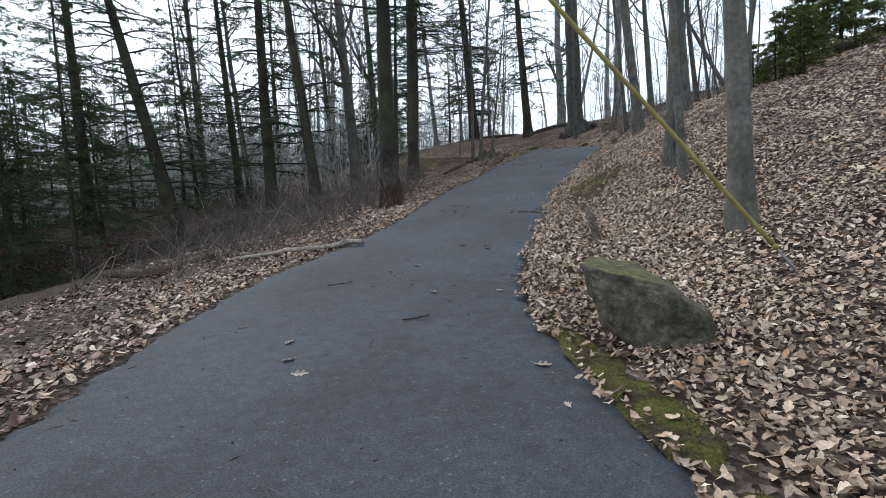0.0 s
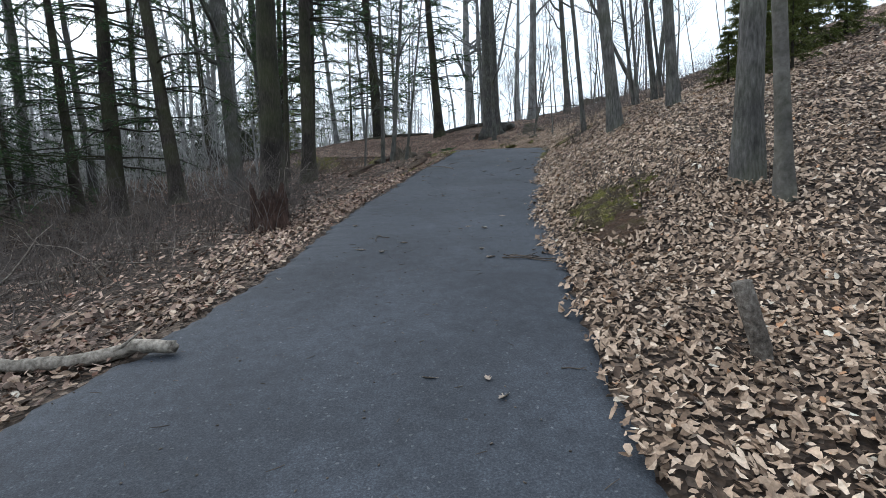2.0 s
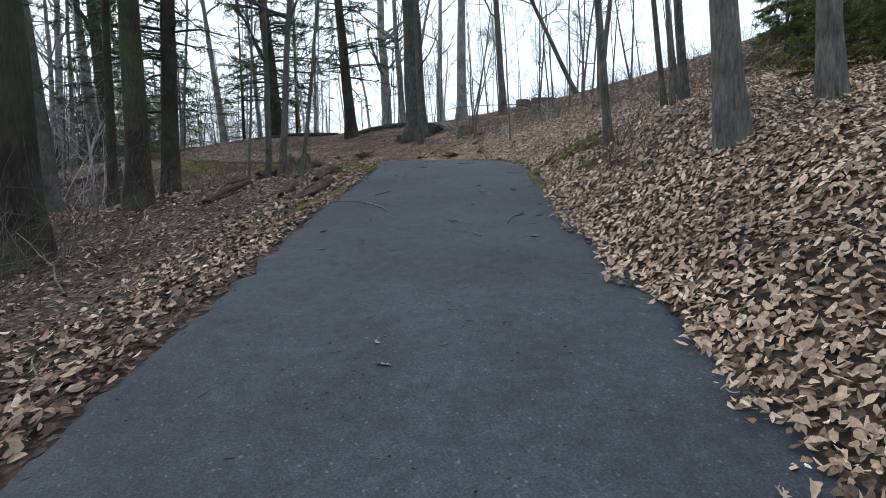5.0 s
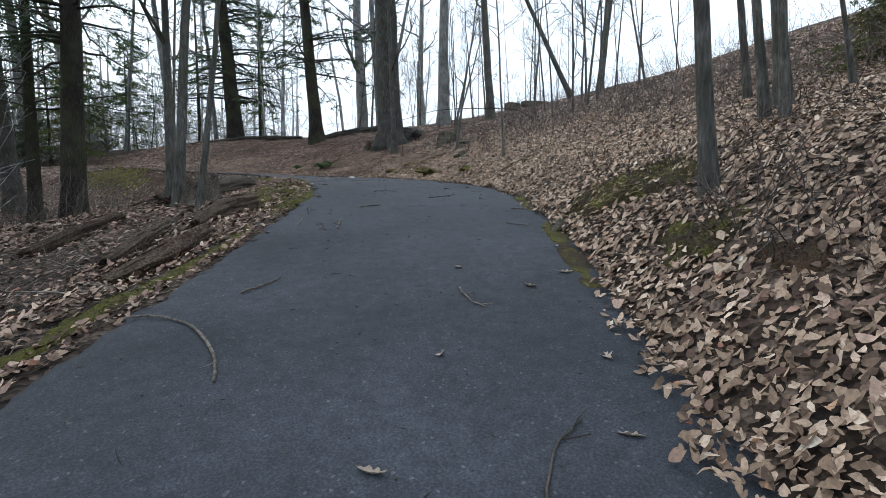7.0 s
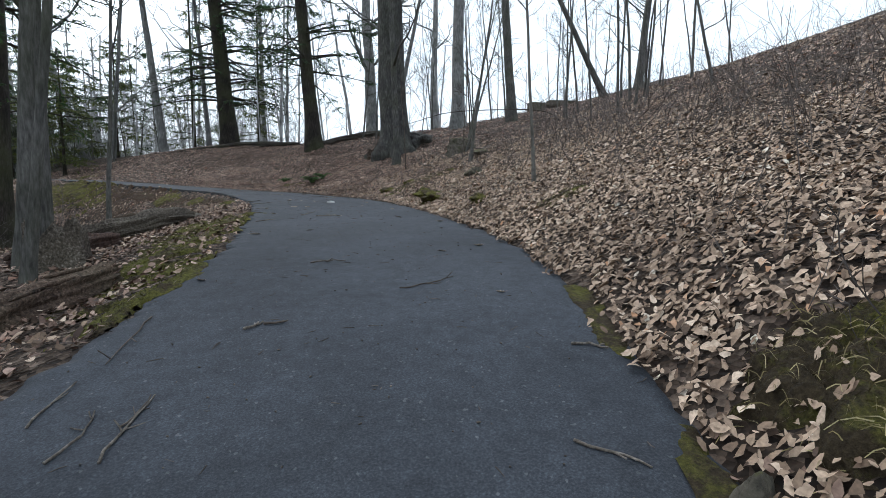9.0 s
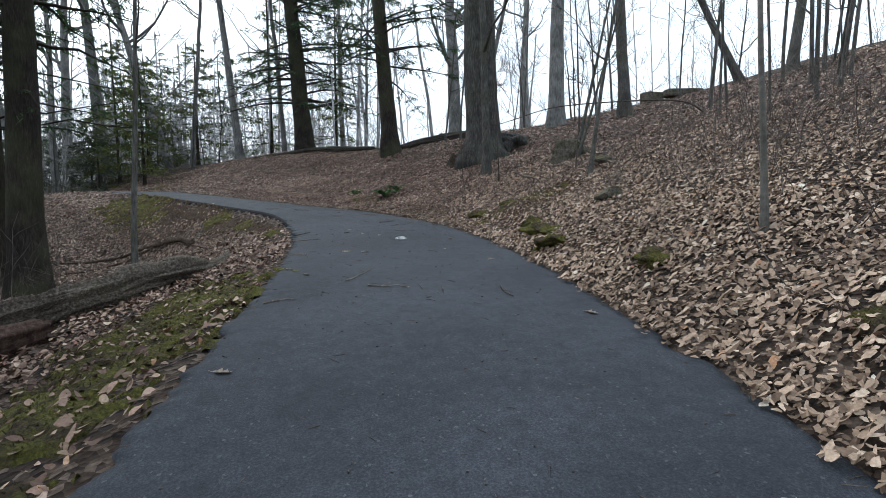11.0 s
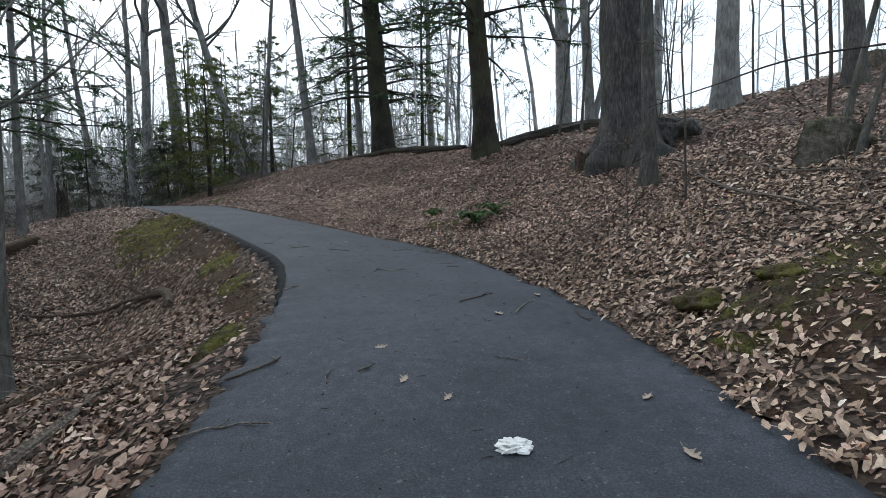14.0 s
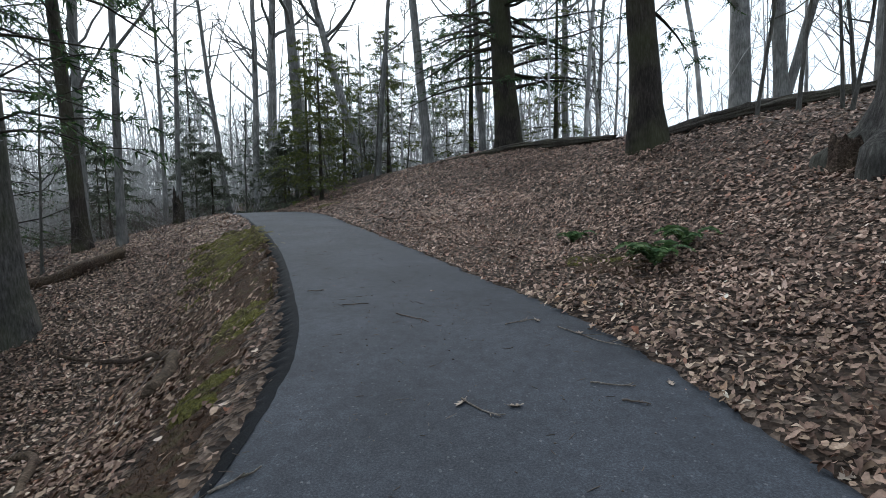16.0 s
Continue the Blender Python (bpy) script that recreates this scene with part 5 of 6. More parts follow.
def fern(x, y, fronds, reach, seed):
    """An evergreen fern: arching fronds, each with rows of leaflets."""
    pick = np.random.default_rng(seed)
    base = np.array([x, y, float(height_at(x, y)[0])])
    root = new("fern")
    root.location = base
    for k in range(fronds):
        a = pick.uniform(0, 2 * np.pi)
        s = np.linspace(0, 1, 16)
        ln = reach * pick.uniform(0.7, 1.1)
        out = np.column_stack([np.cos(a) * s * ln * 0.8, np.sin(a) * s * ln * 0.8, ln * (1.5 * s - 1.15 * s**2) + 0.02])
        side = np.array([-math.sin(a), math.cos(a), 0])
        wide = 0.26 * ln * np.sin(np.pi * np.clip(s * 0.92 + 0.08, 0, 1)) ** 0.8
        v, f = tubes((base + out)[None], np.full((1, 16), 0.003), 3, False)
        st, wy, ln2 = [], [], []
        for i in range(1, 16):
            for sign in (-1, 1):
                st.append(base + out[i]); wy.append(side * sign + 0.35 * unit(out[i] - out[i - 1]) + (0, 0, 0.05)); ln2.append(wide[i])
        lv, lf = sprays(np.array(st), unit(np.array(wy)), np.full(len(st), 0.024), np.maximum(np.array(ln2), 0.02))
        vv, ff = joined([(v, f), (lv, lf)])
        part("frond", vv, ff, FERN_LEAF, root, smooth=False, at=base)
    return tagged(root, "green evergreen fern growing from the leafy bank", "fern")


fern(7.4, 40.35, 18, 0.55, 1)
fern(7.85, 40.8, 14, 0.5, 2)
fern(6.5, 42.4, 12, 0.4, 3)


# ---- leaves and twigs lying on the drive ----
def small_leaf(seed):
    """An oak leaf with rounded lobes, curling up at its rim."""
    pick = np.random.default_rng(seed)
    u = np.linspace(0, 1, 19)
    lobes = 0.30 * np.sin(np.pi * u ** 0.85) ** 0.7 * (0.72 + 0.28 * np.cos(2 * np.pi * (3.2 * u + pick.uniform(-0.1, 0.1))))
    half = np.column_stack([np.concatenate([[-0.2], u]), np.concatenate([[0.012], np.maximum(lobes, 0.014)])])
    k = len(half)
    z = (half[:, 0] - 0.5) ** 2 * pick.uniform(0.1, 0.55)
    rib = np.column_stack([half[:, 0] - 0.5, np.zeros(k), z])
    rims = []
    for s in (1, -1):
        wide = half[:, 1] * pick.uniform(0.75, 1.2, k)
        up = pick.uniform(0.0, 0.75)
        for part_way in (0.6, 1.0):
            rims.append(np.column_stack([half[:, 0] - 0.5 + 0.15 * wide * part_way, s * wide * part_way * (1 - 0.25 * up * part_way), z + up * wide * part_way ** 2 + pick.normal(0, 0.008, k)]))
    i = np.arange(k - 1)
    quads = [np.stack([p + i, p + i + 1, q + i + 1, q + i], 1)[:, ::turn] for p, q, turn in ((0, k, 1), (k, 2 * k, 1), (0, 3 * k, -1), (3 * k, 4 * k, -1))]
    return mesh_of("fallen_leaf", np.vstack([rib, *rims]) + (0, 0, 0.01), [np.vstack(quads)], DRIVE_LEAF)


LEAVES = [small_leaf(s) for s in range(6)]
on_drive = ((-1.34, 4.23), (-1.22, 3.79), (-1.06, 3.51), (0.68, 2.88), (1.06, 2.23), (0.66, 3.5), (-0.13, 5.7), (0.61, 5.64), (0.31, 8.03), (0.68, 7.69), (-0.37, 7.03), (-0.72, 6.83),
            (1.44, 10.41), (2.04, 11.84), (1.86, 15.01), (-0.85, 10.64), (0.3, 11.14), (0.65, 7.91), (0.61, 11.46), (1.59, 11.98), (2.26, 12.47), (2.92, 13.2), (0.06, 11.36), (1.44, 10.77),
            (1.78, 11.81), (0.05, 12.84), (2.41, 11.79), (1.82, 14.71), (1.9, 17.48), (4.3, 15.9), (2.02, 18.23), (3.57, 17.86), (3.57, 17.21), (4.67, 17.62), (4.1, 16.81), (4.55, 16.81))
further_on = ((3.53, 22.24), (5.25, 19.31), (4.19, 18.62), (5.04, 18.21), (4.94, 19.98), (5.69, 19.46), (6.11, 20.18), (3.36, 21.94), (4.52, 24.5), (6.9, 24.69), (7.42, 24.86), (6.81, 23.14),
            (5.02, 26.7), (5.39, 29.52), (5.89, 31.05), (7.77, 29.87), (5.12, 29.92), (7.7, 31.97), (7.86, 27.28), (6.15, 30.88), (7.36, 30.88), (6.53, 32.69), (7.75, 32.61),
            (7.63, 35.29), (7.95, 35.08), (6.0, 36.95), (5.65, 36.93), (7.63, 36.53), (7.03, 37.52), (6.44, 38.52), (4.71, 39.89), (6.05, 38.83), (6.02, 33.66), (6.24, 32.99), (7.09, 34.52))
for n, (x, y) in enumerate(on_drive + further_on):
    near, d, _ = beside(x, y)
    ob = new("fallen_leaf", LEAVES[n % 6])
    q = 1 - (min(0.0, d[0]) / (LANE[near[0], 2] / 2) + 1) ** 2
    ob.location = (x, y, lane_height(x, y, near[0]) + 0.012 + 0.022 * q)
    ob.rotation_euler = (0, 0, rng.uniform(0, 6.28))
    ob.scale = [rng.uniform(0.085, 0.145)] * 3
    tagged(ob, "single dry pale oak leaf lying on the asphalt", "leaf", "leaves on the drive")

def crumpled_scrap(x, y):
    """A crumpled white scrap, folded and dented."""
    near, d, _ = beside(x, y)
    v, f = rough_ball((0.11, 0.085, 0.04), [(Vector((0, 0, -1)), 0.25)], 77, 0.4, 4)
    at = np.array([x, y, lane_height(x, y, near[0]) + 0.035])
    ob = part("crumpled_scrap", v + at + (0, 0, 0.012), f, SCRAP, smooth=False, at=at)
    return tagged(ob, "crumpled white scrap lying on the asphalt", "scrap")


SCRAP = plain("white_scrap", (0.72, 0.72, 0.70), 0.8)
crumpled_scrap(6.85, 32.09)

# first end, second end, thickness in millimetres
STICKS = ((-0.42, 4.73, -0.15, 4.81, 18), (-1.5, 6.4, -1.17, 6.36, 10), (-1.46, 6.28, -1.19, 6.38, 12), (1.56, 10.3, 2.04, 9.9, 20), (1.12, 7.9, 1.26, 7.83, 10), (0.28, 11.67, 0.36, 11.98, 14),
          (0.33, 11.97, 0.45, 11.78, 14), (1.58, 10.41, 1.94, 10.26, 14), (1.62, 10.34, 2.42, 9.9, 20), (3.17, 20.21, 3.49, 20.41, 22), (4.08, 17.43, 4.54, 17.78, 14), (4.72, 19.5, 4.73, 19.08, 16),
          (2.71, 17.76, 2.77, 17.84, 10), (2.32, 17.38, 2.38, 17.62, 10), (4.26, 23.66, 4.11, 22.96, 12))
MORE_STICKS = ((4.08, 22.06, 4.19, 22.41, 14), (4.29, 21.95, 4.46, 22.45, 16), (4.33, 22.21, 4.42, 22.46, 10), (3.92, 22.41, 4.01, 22.78, 14), (4.87, 23.12, 5.0, 23.2, 22), (5.0, 23.17, 5.16, 23.15, 22),
          (5.5, 24.64, 5.83, 24.61, 18), (6.75, 22.1, 6.91, 21.96, 20), (6.2, 21.3, 6.4, 21.05, 16), (6.08, 23.51, 6.62, 23.67, 14), (5.84, 29.02, 6.16, 29.57, 16), (6.06, 28.72, 6.48, 28.49, 20),
          (5.06, 28.34, 5.35, 28.39, 16), (7.38, 28.3, 7.39, 27.91, 14), (6.81, 28.48, 6.77, 28.18, 12), (6.73, 35.02, 7.13, 35.36, 18), (7.26, 34.48, 7.57, 35.03, 14), (7.9, 34.64, 7.91, 34.24, 16))
LAST_STICKS = ((4.99, 33.12, 5.26, 33.52, 22), (5.91, 33.15, 6.0, 33.25, 20), (5.72, 32.98, 5.71, 33.2, 10), (5.65, 36.97, 5.93, 36.77, 14), (6.48, 37.41, 6.78, 37.41, 14), (6.67, 37.17, 6.84, 37.14, 16),
          (4.61, 38.78, 5.01, 38.55, 16), (6.26, 38.65, 6.89, 38.18, 14), (3.89, 39.02, 4.16, 39.14, 14), (4.61, 35.82, 4.77, 36.04, 18), (3.17, 39.58, 3.34, 39.68, 14), (5.77, 38.63, 6.09, 38.87, 12),
          (5.1, 31.05, 5.35, 30.75, 14), (5.0, 32.35, 5.5, 32.45, 16), (6.9, 33.35, 7.1, 33.25, 10))


def twig(x0, y0, x1, y1, thick):
    """A dead twig on the asphalt, crooked, with one or two side spurs."""
    s = np.linspace(0, 1, 7)
    ln = math.hypot(x1 - x0, y1 - y0)
    bow = rng.uniform(-0.12, 0.12) * ln
    px = x0 + (x1 - x0) * s - (y1 - y0) / ln * bow * np.sin(np.pi * s) + rng.normal(0, 0.015, 7) * ln
    py = y0 + (y1 - y0) * s + (x1 - x0) / ln * bow * np.sin(np.pi * s) + rng.normal(0, 0.015, 7) * ln
    near, d, _ = beside(px, py)
    q = 1 - np.clip(d / (LANE[near, 2] / 2) + 1, 0, 1) ** 2
    r = thick / 2300
    path = np.column_stack([px, py, lane_height(px, py, near) + 0.012 + 0.022 * q + r + np.abs(rng.normal(0, 0.006, 7))])
    pieces = [tubes(path[None], (r * np.linspace(1.1, 0.6, 7))[None], 6)]
    st, wy, _, _ = offshoots(path[None], 2, 0.3, 0.9, 45)
    wy[:, 2] = np.abs(wy[:, 2]) * 0.3
    pieces.append(tubes(grown(st, wy, ln * 0.22, 0.0, 3, 0.06), np.full((2, 3), r * 0.6), 5))
    ob = part("twig", *joined(pieces), TWIG_BARK if rng.random() < 0.4 else PALE_WOOD, at=path[3] - (0, 0, r))
    return tagged(ob, "thin dead twig lying on the asphalt", "twig", "twigs on the drive")


for row in STICKS + MORE_STICKS + LAST_STICKS:
    twig(*row)
lying("curved_stick", [(2.385, 20.07), (2.58, 20.01), (2.81, 19.75), (2.93, 19.43), (2.99, 19.12), (2.99, 18.86)], (0.007, 0.009, 0.011, 0.010), PALE_WOOD, "long curved grey stick lying on the asphalt", "stick", 7, 0.0, 0.0, 1)


def crumbs():
    """Buds, grit and bits of twig strewn over the asphalt."""
    n = 2300
    pick = rng.integers(14, len(LANE) - 60, n)
    u = np.clip(rng.normal(0, 0.55, n), -0.97, 0.97)
    across = np.stack([LANE_DIR[pick, 1], -LANE_DIR[pick, 0]], 1) * (u * LANE[pick, 2] / 2)[:, None]
    along = LANE_DIR[pick] * rng.uniform(-0.35, 0.35, n)[:, None]
    spot = LANE[pick, :2] + across + along
    z = lane_height(spot[:, 0], spot[:, 1], pick) + 0.015 + 0.022 * (1 - u * u)
    start = np.column_stack([spot, z])
    way = np.column_stack([rng.normal(size=(n, 2)), rng.normal(0, 0.1, n)])
    length = np.where(rng.random(n) < 0.6, rng.uniform(0.008, 0.02, n), rng.uniform(0.03, 0.10, n))
    line = grown(start, way, length, 0.0, 3, 0.05)
    return tubes(line, np.where(length < 0.022, 0.006, 0.0028)[:, None] * np.array([0.8, 1.0, 0.6]), 3)


tagged(part("twig_crumbs", *crumbs(), TWIG_BARK), "dark bits of twig and buds strewn on the asphalt", "debris", kind="stuff")


def brush(n, spots, tall, seed):
    """Leafless brambles and shoots: thin arching stems with side shoots."""
    pick = np.random.default_rng(seed)
    where = np.array(spots)[pick.integers(0, len(spots), n)]
    x, y = where[:, 0] + pick.normal(0, 1, n) * where[:, 2], where[:, 1] + pick.normal(0, 1, n) * where[:, 3]
    _, d, side = beside(x, y)
    ok = d > 0.7
    x, y = x[ok], y[ok]
    start = np.column_stack([x, y, on_land(x, y) - 0.02])
    way = unit(np.column_stack([pick.normal(0, 0.4, len(x)), pick.normal(0, 0.4, len(x)), np.ones(len(x))]))
    length = pick.uniform(*tall, len(x))
    main = grown(start, way, length, pick.uniform(-0.45, 0.05, len(x)), 6, 0.05)
    st, wy, who, u = offshoots(main, 4, 0.25, 0.95, 42)
    sub = grown(st, wy, length[who] * pick.uniform(0.2, 0.45, len(who)), -0.1, 4, 0.06)
    return joined([ribbons(main, 0.005), ribbons(sub, 0.003)])


BANK = [(-5.2, 12.5, 0.9, 2.2), (-4.0, 14.5, 0.8, 2.0), (-3.2, 17.5, 0.9, 2.0), (-5.5, 17, 1.6, 2.5), (-2.2, 19.5, 0.7, 1.8), (-6.5, 14, 1.2, 2.0), (-2.6, 23, 1.0, 2.0), (-8.5, 17, 1.6, 3.0), (-1.5, 16, 0.3, 1.2), (-7, 22, 2, 3)]
tagged(part("brambles", *brush(1700, BANK, (0.5, 1.9), 1), BRAMBLE), "leafless tangled brown brambles down the bank", "brambles", kind="stuff")
# thicker dead stems standing and leaning among the brambles
def dead_stems(n):
    spots = BANK + [(0.7, 17.5, 0.5, 1.5), (1.7, 20.5, 0.4, 1.3), (2.4, 23.5, 0.5, 1.5), (1.5, 23, 1.0, 2.0), (0.5, 20, 0.8, 2.0)]
    pick = np.array(spots)[rng.integers(0, len(spots), n)]
    x, y = pick[:, 0] + rng.normal(0, 1, n) * pick[:, 2], pick[:, 1] + rng.normal(0, 1, n) * pick[:, 3]
    ok = beside(x, y)[1] > 0.55
    start = np.column_stack([x, y, on_land(x, y) - 0.03])[ok]
    flat = (rng.random(len(start)) < 0.45) | (start[:, 0] > -0.6) | (start[:, 1] > 20)
    way = np.column_stack([rng.normal(0, 0.5, (len(start), 2)) + flat[:, None] * rng.normal(0, 3.0, (len(start), 2)), np.ones(len(start)) * np.where(flat, 0.35, 1)])
    line = grown(start, way, np.where(start[:, 0] > -0.6, rng.uniform(0.25, 0.8, len(start)), rng.uniform(0.7, 2.2, len(start))), rng.uniform(-0.4, 0.0, len(start)), 7, 0.05)
    side, wy, who, _ = offshoots(line, 2, 0.3, 0.9, 45)
    return joined([tubes(line, rng.uniform(0.005, 0.014, len(start))[:, None] * np.linspace(1, 0.35, 7), 4, False), ribbons(grown(side, wy, 0.3, -0.1, 4, 0.06), 0.004)])


tagged(part("dead_stems", *dead_stems(420), PALE_WOOD), "pale dead stems and fallen twigs among the brambles", "dead stems", kind="stuff")
SHRUBS = [(-2, 30, 2.0, 3.0), (-4, 36, 2.5, 3.0), (-9, 44, 3.0, 4.0), (-14, 46, 4, 5), (-10, 52, 3, 3), (-15, 56, 4, 4), (12.5, 25, 1.5, 2), (13.5, 33, 1.5, 2.5), (13.2, 21.5, 1.3, 1.6), (15.5, 27, 1.8, 3), (12.0, 29, 1.2, 2)]
tagged(part("bare_shrubs", *brush(2600, SHRUBS, (0.6, 1.8), 2), BRAMBLE), "leafless grey shrubs and shoots in the wood", "shrubs", kind="stuff")
SLOPE = [(6.6, 18.9, 0.4, 0.6), (6.3, 18.0, 0.4, 0.5), (6.1, 18.2, 0.25, 0.4), (7.4, 20.2, 0.4, 0.6), (8.3, 19.5, 0.6, 0.6), (7.9, 22.5, 0.6, 0.9), (3.1, 12.2, 0.5, 0.5), (4.3, 11.5, 0.6, 0.6), (10.5, 31, 1.2, 2), (12.0, 34.5, 1.0, 1.5), (9.8, 37, 0.8, 1)]
tagged(part("shoots", *brush(560, SLOPE, (0.15, 0.7), 3), BRAMBLE), "thin bare shoots standing in the leaves", "shoots", kind="stuff")


# ---- leaf litter ----
def leaf_shapes(detail):
    """A leaf lying flat, a unit long: lobed with a midrib, or a strip from stalk to tip, lobed, plain, or a mere folded blade."""
    half = {3: ((-0.12, 0.02), (0.1, 0.15), (0.27, 0.22), (0.38, 0.19), (0.53, 0.29), (0.68, 0.26), (0.84, 0.15), (1.0, 0.03)),
            2: ((-0.05, 0.015), (0.14, 0.19), (0.36, 0.24), (0.6, 0.29), (0.83, 0.19), (1.0, 0.03)),
            1: ((0.0, 0.04), (0.3, 0.27), (0.68, 0.24), (1.0, 0.03)), 0: ((0.0, 0.12), (0.5, 0.29), (1.0, 0.10)), -1: ((0.06, 0.25), (0.95, 0.18))}[detail]
    half = np.array(half)
    k = len(half)
    left = np.column_stack([half[:, 0], half[:, 1], np.zeros(k)])
    i = np.arange(k - 1)
    if detail == 3:
        return np.vstack([left, left * (1, 0, 1), left * (1, -1, 1)]), np.vstack([np.stack([i, k + i, k + i + 1, i + 1], 1), np.stack([k + i, 2 * k + i, 2 * k + i + 1, k + i + 1], 1)])
    return np.vstack([left, left * (1, -1, 1)]), np.stack([i, k + i, k + i + 1, i + 1], 1)


def strewn(x, y, z, size, tilt, detail):
    """Many slightly curled leaves at once, lying along the slope."""
    shape, quads = leaf_shapes(detail)
    n, k = len(x), len(shape)
    yaw = rng.uniform(0, 2 * np.pi, n)
    curl = rng.normal(0.15, 0.65, n)
    fold = rng.normal(0.25, 0.45, n)
    u, v = shape[:, 0] - 0.5, shape[:, 1]
    wide = rng.uniform(0.7, 1.3, n)
    ragged = rng.uniform(0.86, 1.14, (n, k)) if detail > 1 else rng.uniform(0.75, 1.25, (n, k))
    bow = rng.normal(0, 0.22, n)
    px, py = (u[None] + 0.06 * (ragged[:, ::-1] - 1)) * size[:, None], (v[None] * ragged * wide[:, None] + bow[:, None] * (u[None] ** 2 - 0.08)) * size[:, None]
    skew = rng.normal(0, 0.5, n)
    pz = (skew[:, None] * u[None] * v[None] + curl[:, None] * (u[None] ** 2 - 0.08) + fold[:, None] * (np.abs(v[None]) if detail == 3 else 0.4 * v[None])) * size[:, None]
    a, b = rng.normal(0, tilt, n)[:, None], rng.normal(0, tilt, n)[:, None]
    pz = pz + px * np.sin(a) + py * np.sin(b)
    c, s = np.cos(yaw)[:, None], np.sin(yaw)[:, None]
    wx, wy = px * c - py * s, px * s + py * c
    gx1 = ((on_land(x + 0.08, y) - on_land(x - 0.08, y)) / 0.16)[:, None]
    gy1 = ((on_land(x, y + 0.08) - on_land(x, y - 0.08)) / 0.16)[:, None]
    pz = pz + wx * np.clip(gx1, -0.9, 0.9) + wy * np.clip(gy1, -0.9, 0.9)
    verts = np.stack([x[:, None] + wx, y[:, None] + wy, z[:, None] + pz], -1).reshape(-1, 3)
    faces = (np.arange(n)[:, None, None] * k + quads[None]).reshape(-1, 4)
    return verts, [faces]


def bare_spot(x, y):
    """How far leaves are kept off mossy and muddy spots, 0 to 1."""
    gone = np.zeros(len(x))
    for mx, my, rx, ry, turn, most in BARE:
        c, s = math.cos(turn), math.sin(turn)
        along, off = (x - mx) * c + (y - my) * s, (y - my) * c - (x - mx) * s
        gone = np.maximum(gone, np.clip((1.45 - np.hypot(along / rx, off / ry)) * 1.6, 0, most))
    return gone


def scatter(per, x0, x1, y0, y1, low, high, size, tilt, detail, only=0, pale_kind=False):
    """Leaves strewn over a stretch of the land between two distances from the drive."""
    n = int(per * (x1 - x0) * (y1 - y0))
    x, y = rng.uniform(x0, x1, n), rng.uniform(y0, y1, n)
    near, d, side = beside(x, y)
    ragged = np.where(side > 0, 1.0, 0.45) * (0.10 * np.sin(3.1 * y + 2 * x) * np.sin(7.7 * y) + 0.10 * rng.random(n) ** 2)
    drift = np.where(side > 0, np.interp(y, (9, 10.5, 12.5, 14.5, 15.5, 17.5, 19.5), (0, 0.16, 0.22, 0.05, 0.2, 0.24, 0.02)), 0)
    brink = np.where(side > 0, 0.02, 0.10 + 0.08 * np.clip(1 - np.abs(y - 41.5) / 7, 0, 1))
    ok = (d > low + np.where(low < 0.5, brink - drift - ragged, 0)) & (d < high) & (rng.random(n) > np.where(side > 0, 0.8, 0.88) * bare_spot(x, y))
    # brambles and earth rather than leaves down the bank at the start
    bank = (side < 0) & (y < 26) & (d > 1.1 + 0.35 * np.sin(2 * y) + 0.8 * rng.random(n)) & (rng.random(n) < 0.66)
    ok &= ~bank
    ok &= (side == only) | (only == 0)
    # pale leaves give way to brown ones towards the bend
    share = np.interp(y + 2.0 * np.sin(0.9 * x), (30, 42), (0, 1))
    # upper slope's shade is imitated by a larger share of brown leaves
    share = np.maximum(share, np.interp(d, (4, 9), (0, 0.45)) * np.interp(y, (16, 22), (1, 1.4)))
    share = np.maximum(share, 0.25 * np.interp(y, (13, 15.5, 19, 22), (0, 1, 1, 0)) * np.interp(d, (0.1, 0.7, 2.4, 4), (0.5, 1, 1, 0)))
    ok &= (side < 0) | ((rng.random(n) < share) != pale_kind)
    # bare earth on the steep brow at the bend
    brow = (side < 0) & (y > 33) & (y < 47) & (d < np.interp(y, (33, 37.5), (0.3, 0.85)) + 0.25 * np.sin(2.3 * y)) & (rng.random(n) < 0.74)
    ok &= ~brow
    x, y, d = x[ok], y[ok], d[ok]
    z = np.where(d < 0.04, LANE[near[ok], 3] + 0.02, on_land(x, y)) + rng.uniform(0.012, 0.07, len(x))
    return strewn(x, y, z, rng.uniform(*size, len(x)), tilt, detail)


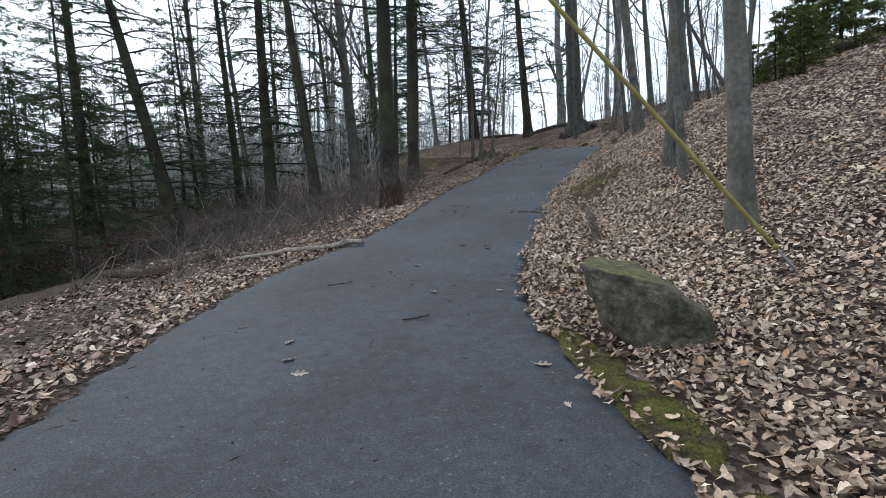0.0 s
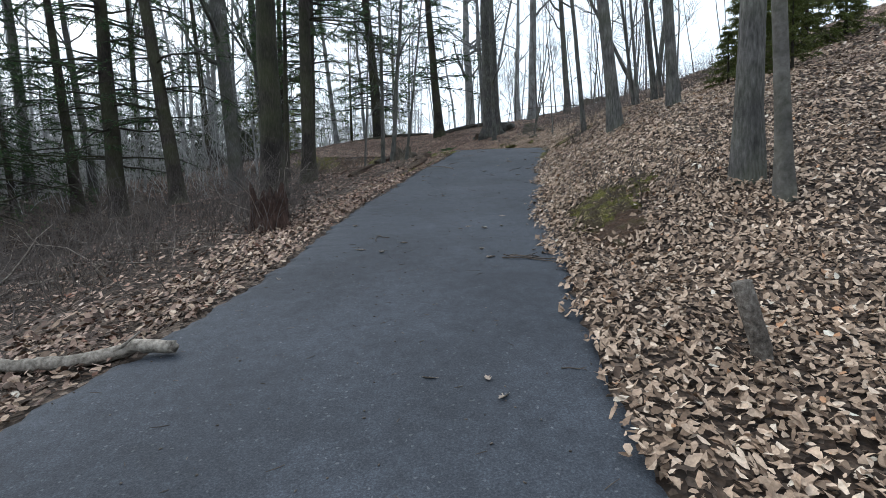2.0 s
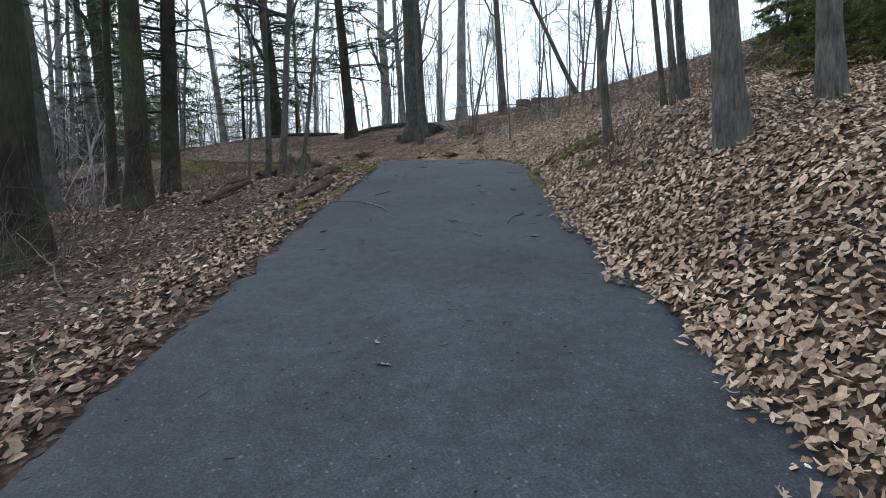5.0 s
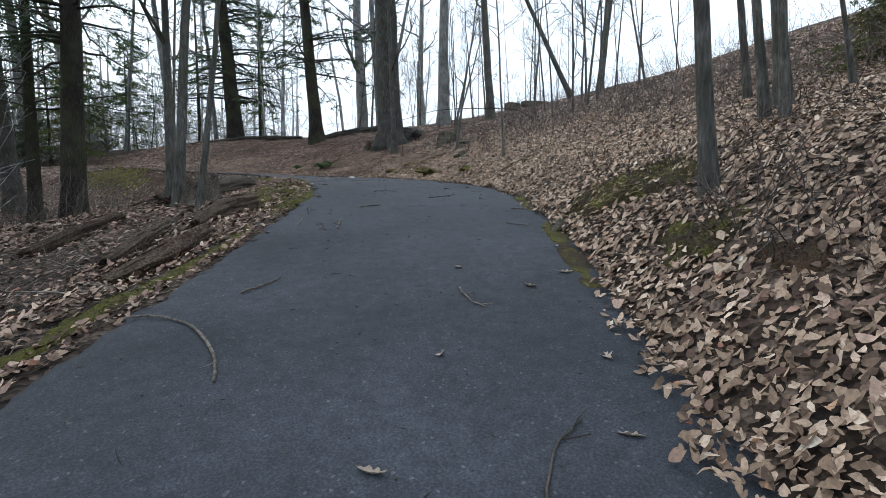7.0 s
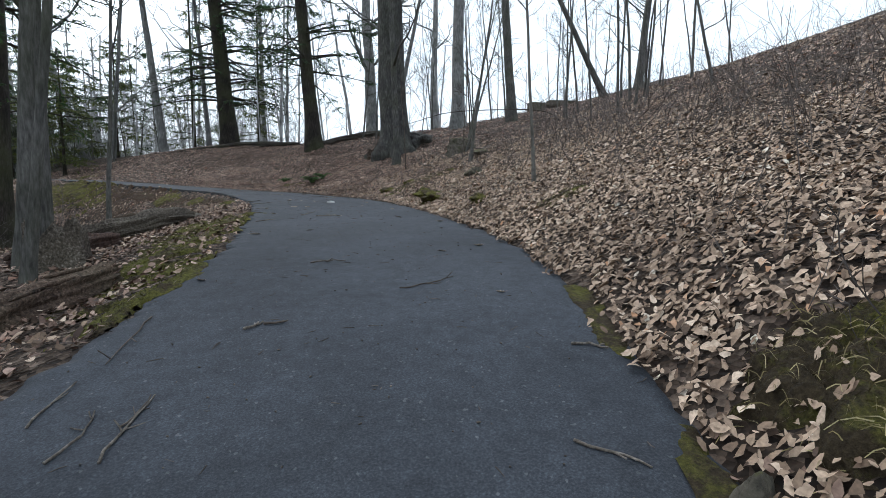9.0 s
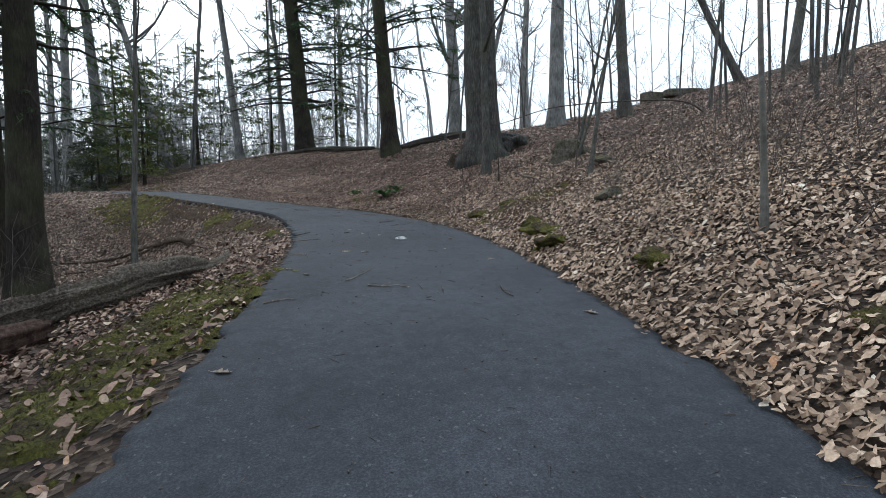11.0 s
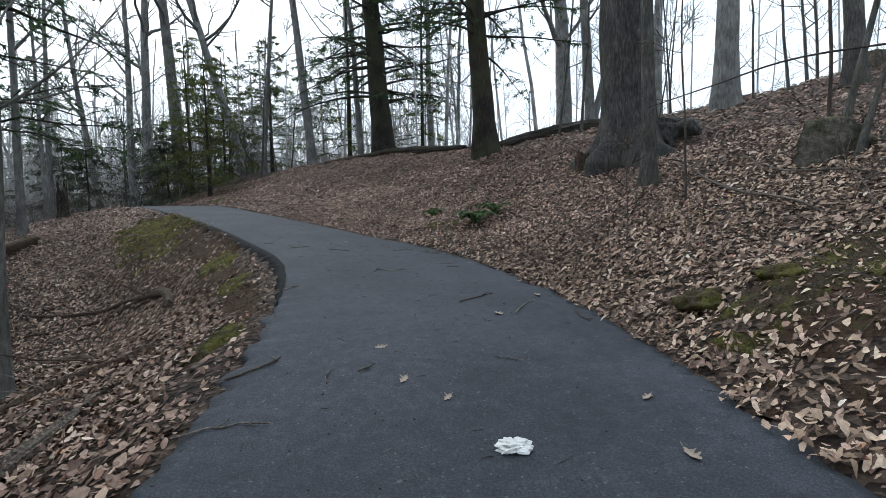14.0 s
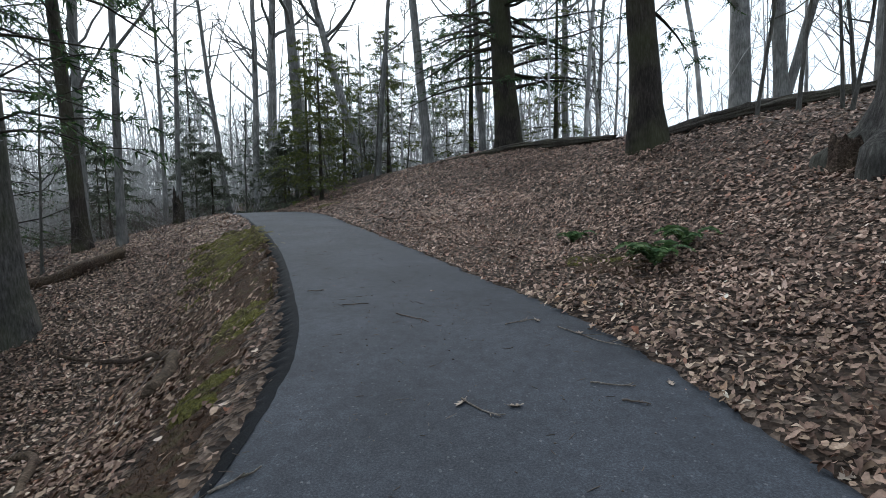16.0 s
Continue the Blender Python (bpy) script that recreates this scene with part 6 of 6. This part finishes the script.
on_moss = np.vstack(ON_MOSS).T + np.array([[0], [0], [0.012]])
pale = joined([
    scatter(50, -4, 24, -10, 1, 0.0, 21.0, (0.08, 0.14), 0.2, -1, 1, True),
    scatter(430, -7, 14, 0.5, 40, 0.0, 2.4, (0.025, 0.065), 0.4, 0, 1, True),
    scatter(290, -7, 14, 0.5, 40, 0.0, 0.9, (0.032, 0.084), 0.34, 3, 1, True),
    scatter(350, -9, 16, 0.5, 40, 0.9, 2.4, (0.028, 0.078), 0.34, 2, 1, True),
    scatter(135, -7, 5, -12, 14.5, 0.0, 1.7, (0.035, 0.095), 0.32, 2, -1),
    scatter(85, -8, 8, 14.5, 46, 0.0, 2.0, (0.035, 0.09), 0.34, 2, -1),
    scatter(450, -9, 16, 0.5, 40, 2.4, 4.5, (0.026, 0.08), 0.3, 0, 1, True),
    scatter(280, -12, 20, -2, 41, 4.5, 8.5, (0.04, 0.10), 0.3, -1, 1, True),
    scatter(100, -10, 34, -2, 42, 8.5, 21.0, (0.065, 0.14), 0.28, -1, 1, True),
    scatter(130, -10, 6, 32, 52, 0.7, 6.0, (0.03, 0.08), 0.36, 0, -1),
    strewn(*on_moss, rng.uniform(0.04, 0.085, len(on_moss[0])), 0.3, 2)])
brown = joined([
    scatter(320, -7, 14, 27, 46, 0.0, 1.8, (0.02, 0.055), 0.4, 0),
    scatter(200, -6, 13, 27, 46, 0.0, 0.9, (0.03, 0.085), 0.34, 3, 1),
    scatter(560, -8, 14, 27, 48, 0.9, 3.6, (0.025, 0.075), 0.32, 0, 1),
    scatter(210, -7, 5, 0.5, 15, 0.0, 1.7, (0.035, 0.095), 0.33, 2, -1),
    scatter(270, -8, 8, 14, 46, 0.0, 1.7, (0.03, 0.09), 0.35, 2, -1),
    scatter(330, -7, 14, 11, 23, 0.0, 2.4, (0.03, 0.09), 0.36, 2, 1),
    scatter(160, -12, 8, 0.5, 50, 1.7, 5.0, (0.045, 0.10), 0.3, -1, -1),
    scatter(90, -16, 8, 2, 60, 5.0, 12.0, (0.08, 0.15), 0.3, -1, -1),
    scatter(220, -12, 14, 46, 60, 0.0, 3.6, (0.05, 0.11), 0.3, -1),
    scatter(300, -14, 20, 24, 58, 3.6, 8.0, (0.035, 0.095), 0.32, -1, 1),
    scatter(200, -14, 20, 0, 24, 3.6, 8.0, (0.045, 0.10), 0.3, -1, 1),
    scatter(78, -18, 34, 0, 64, 8.0, 19.0, (0.06, 0.13), 0.3, -1, 1)])
tagged(part("leaf_litter", *pale, LITTER), "dry pale tan oak leaves lying thickly on the bank", "leaf litter", kind="stuff")
tagged(part("leaf_litter", *brown, BROWN_LITTER), "dry brown leaves covering the slope by the bend", "leaf litter", kind="stuff")
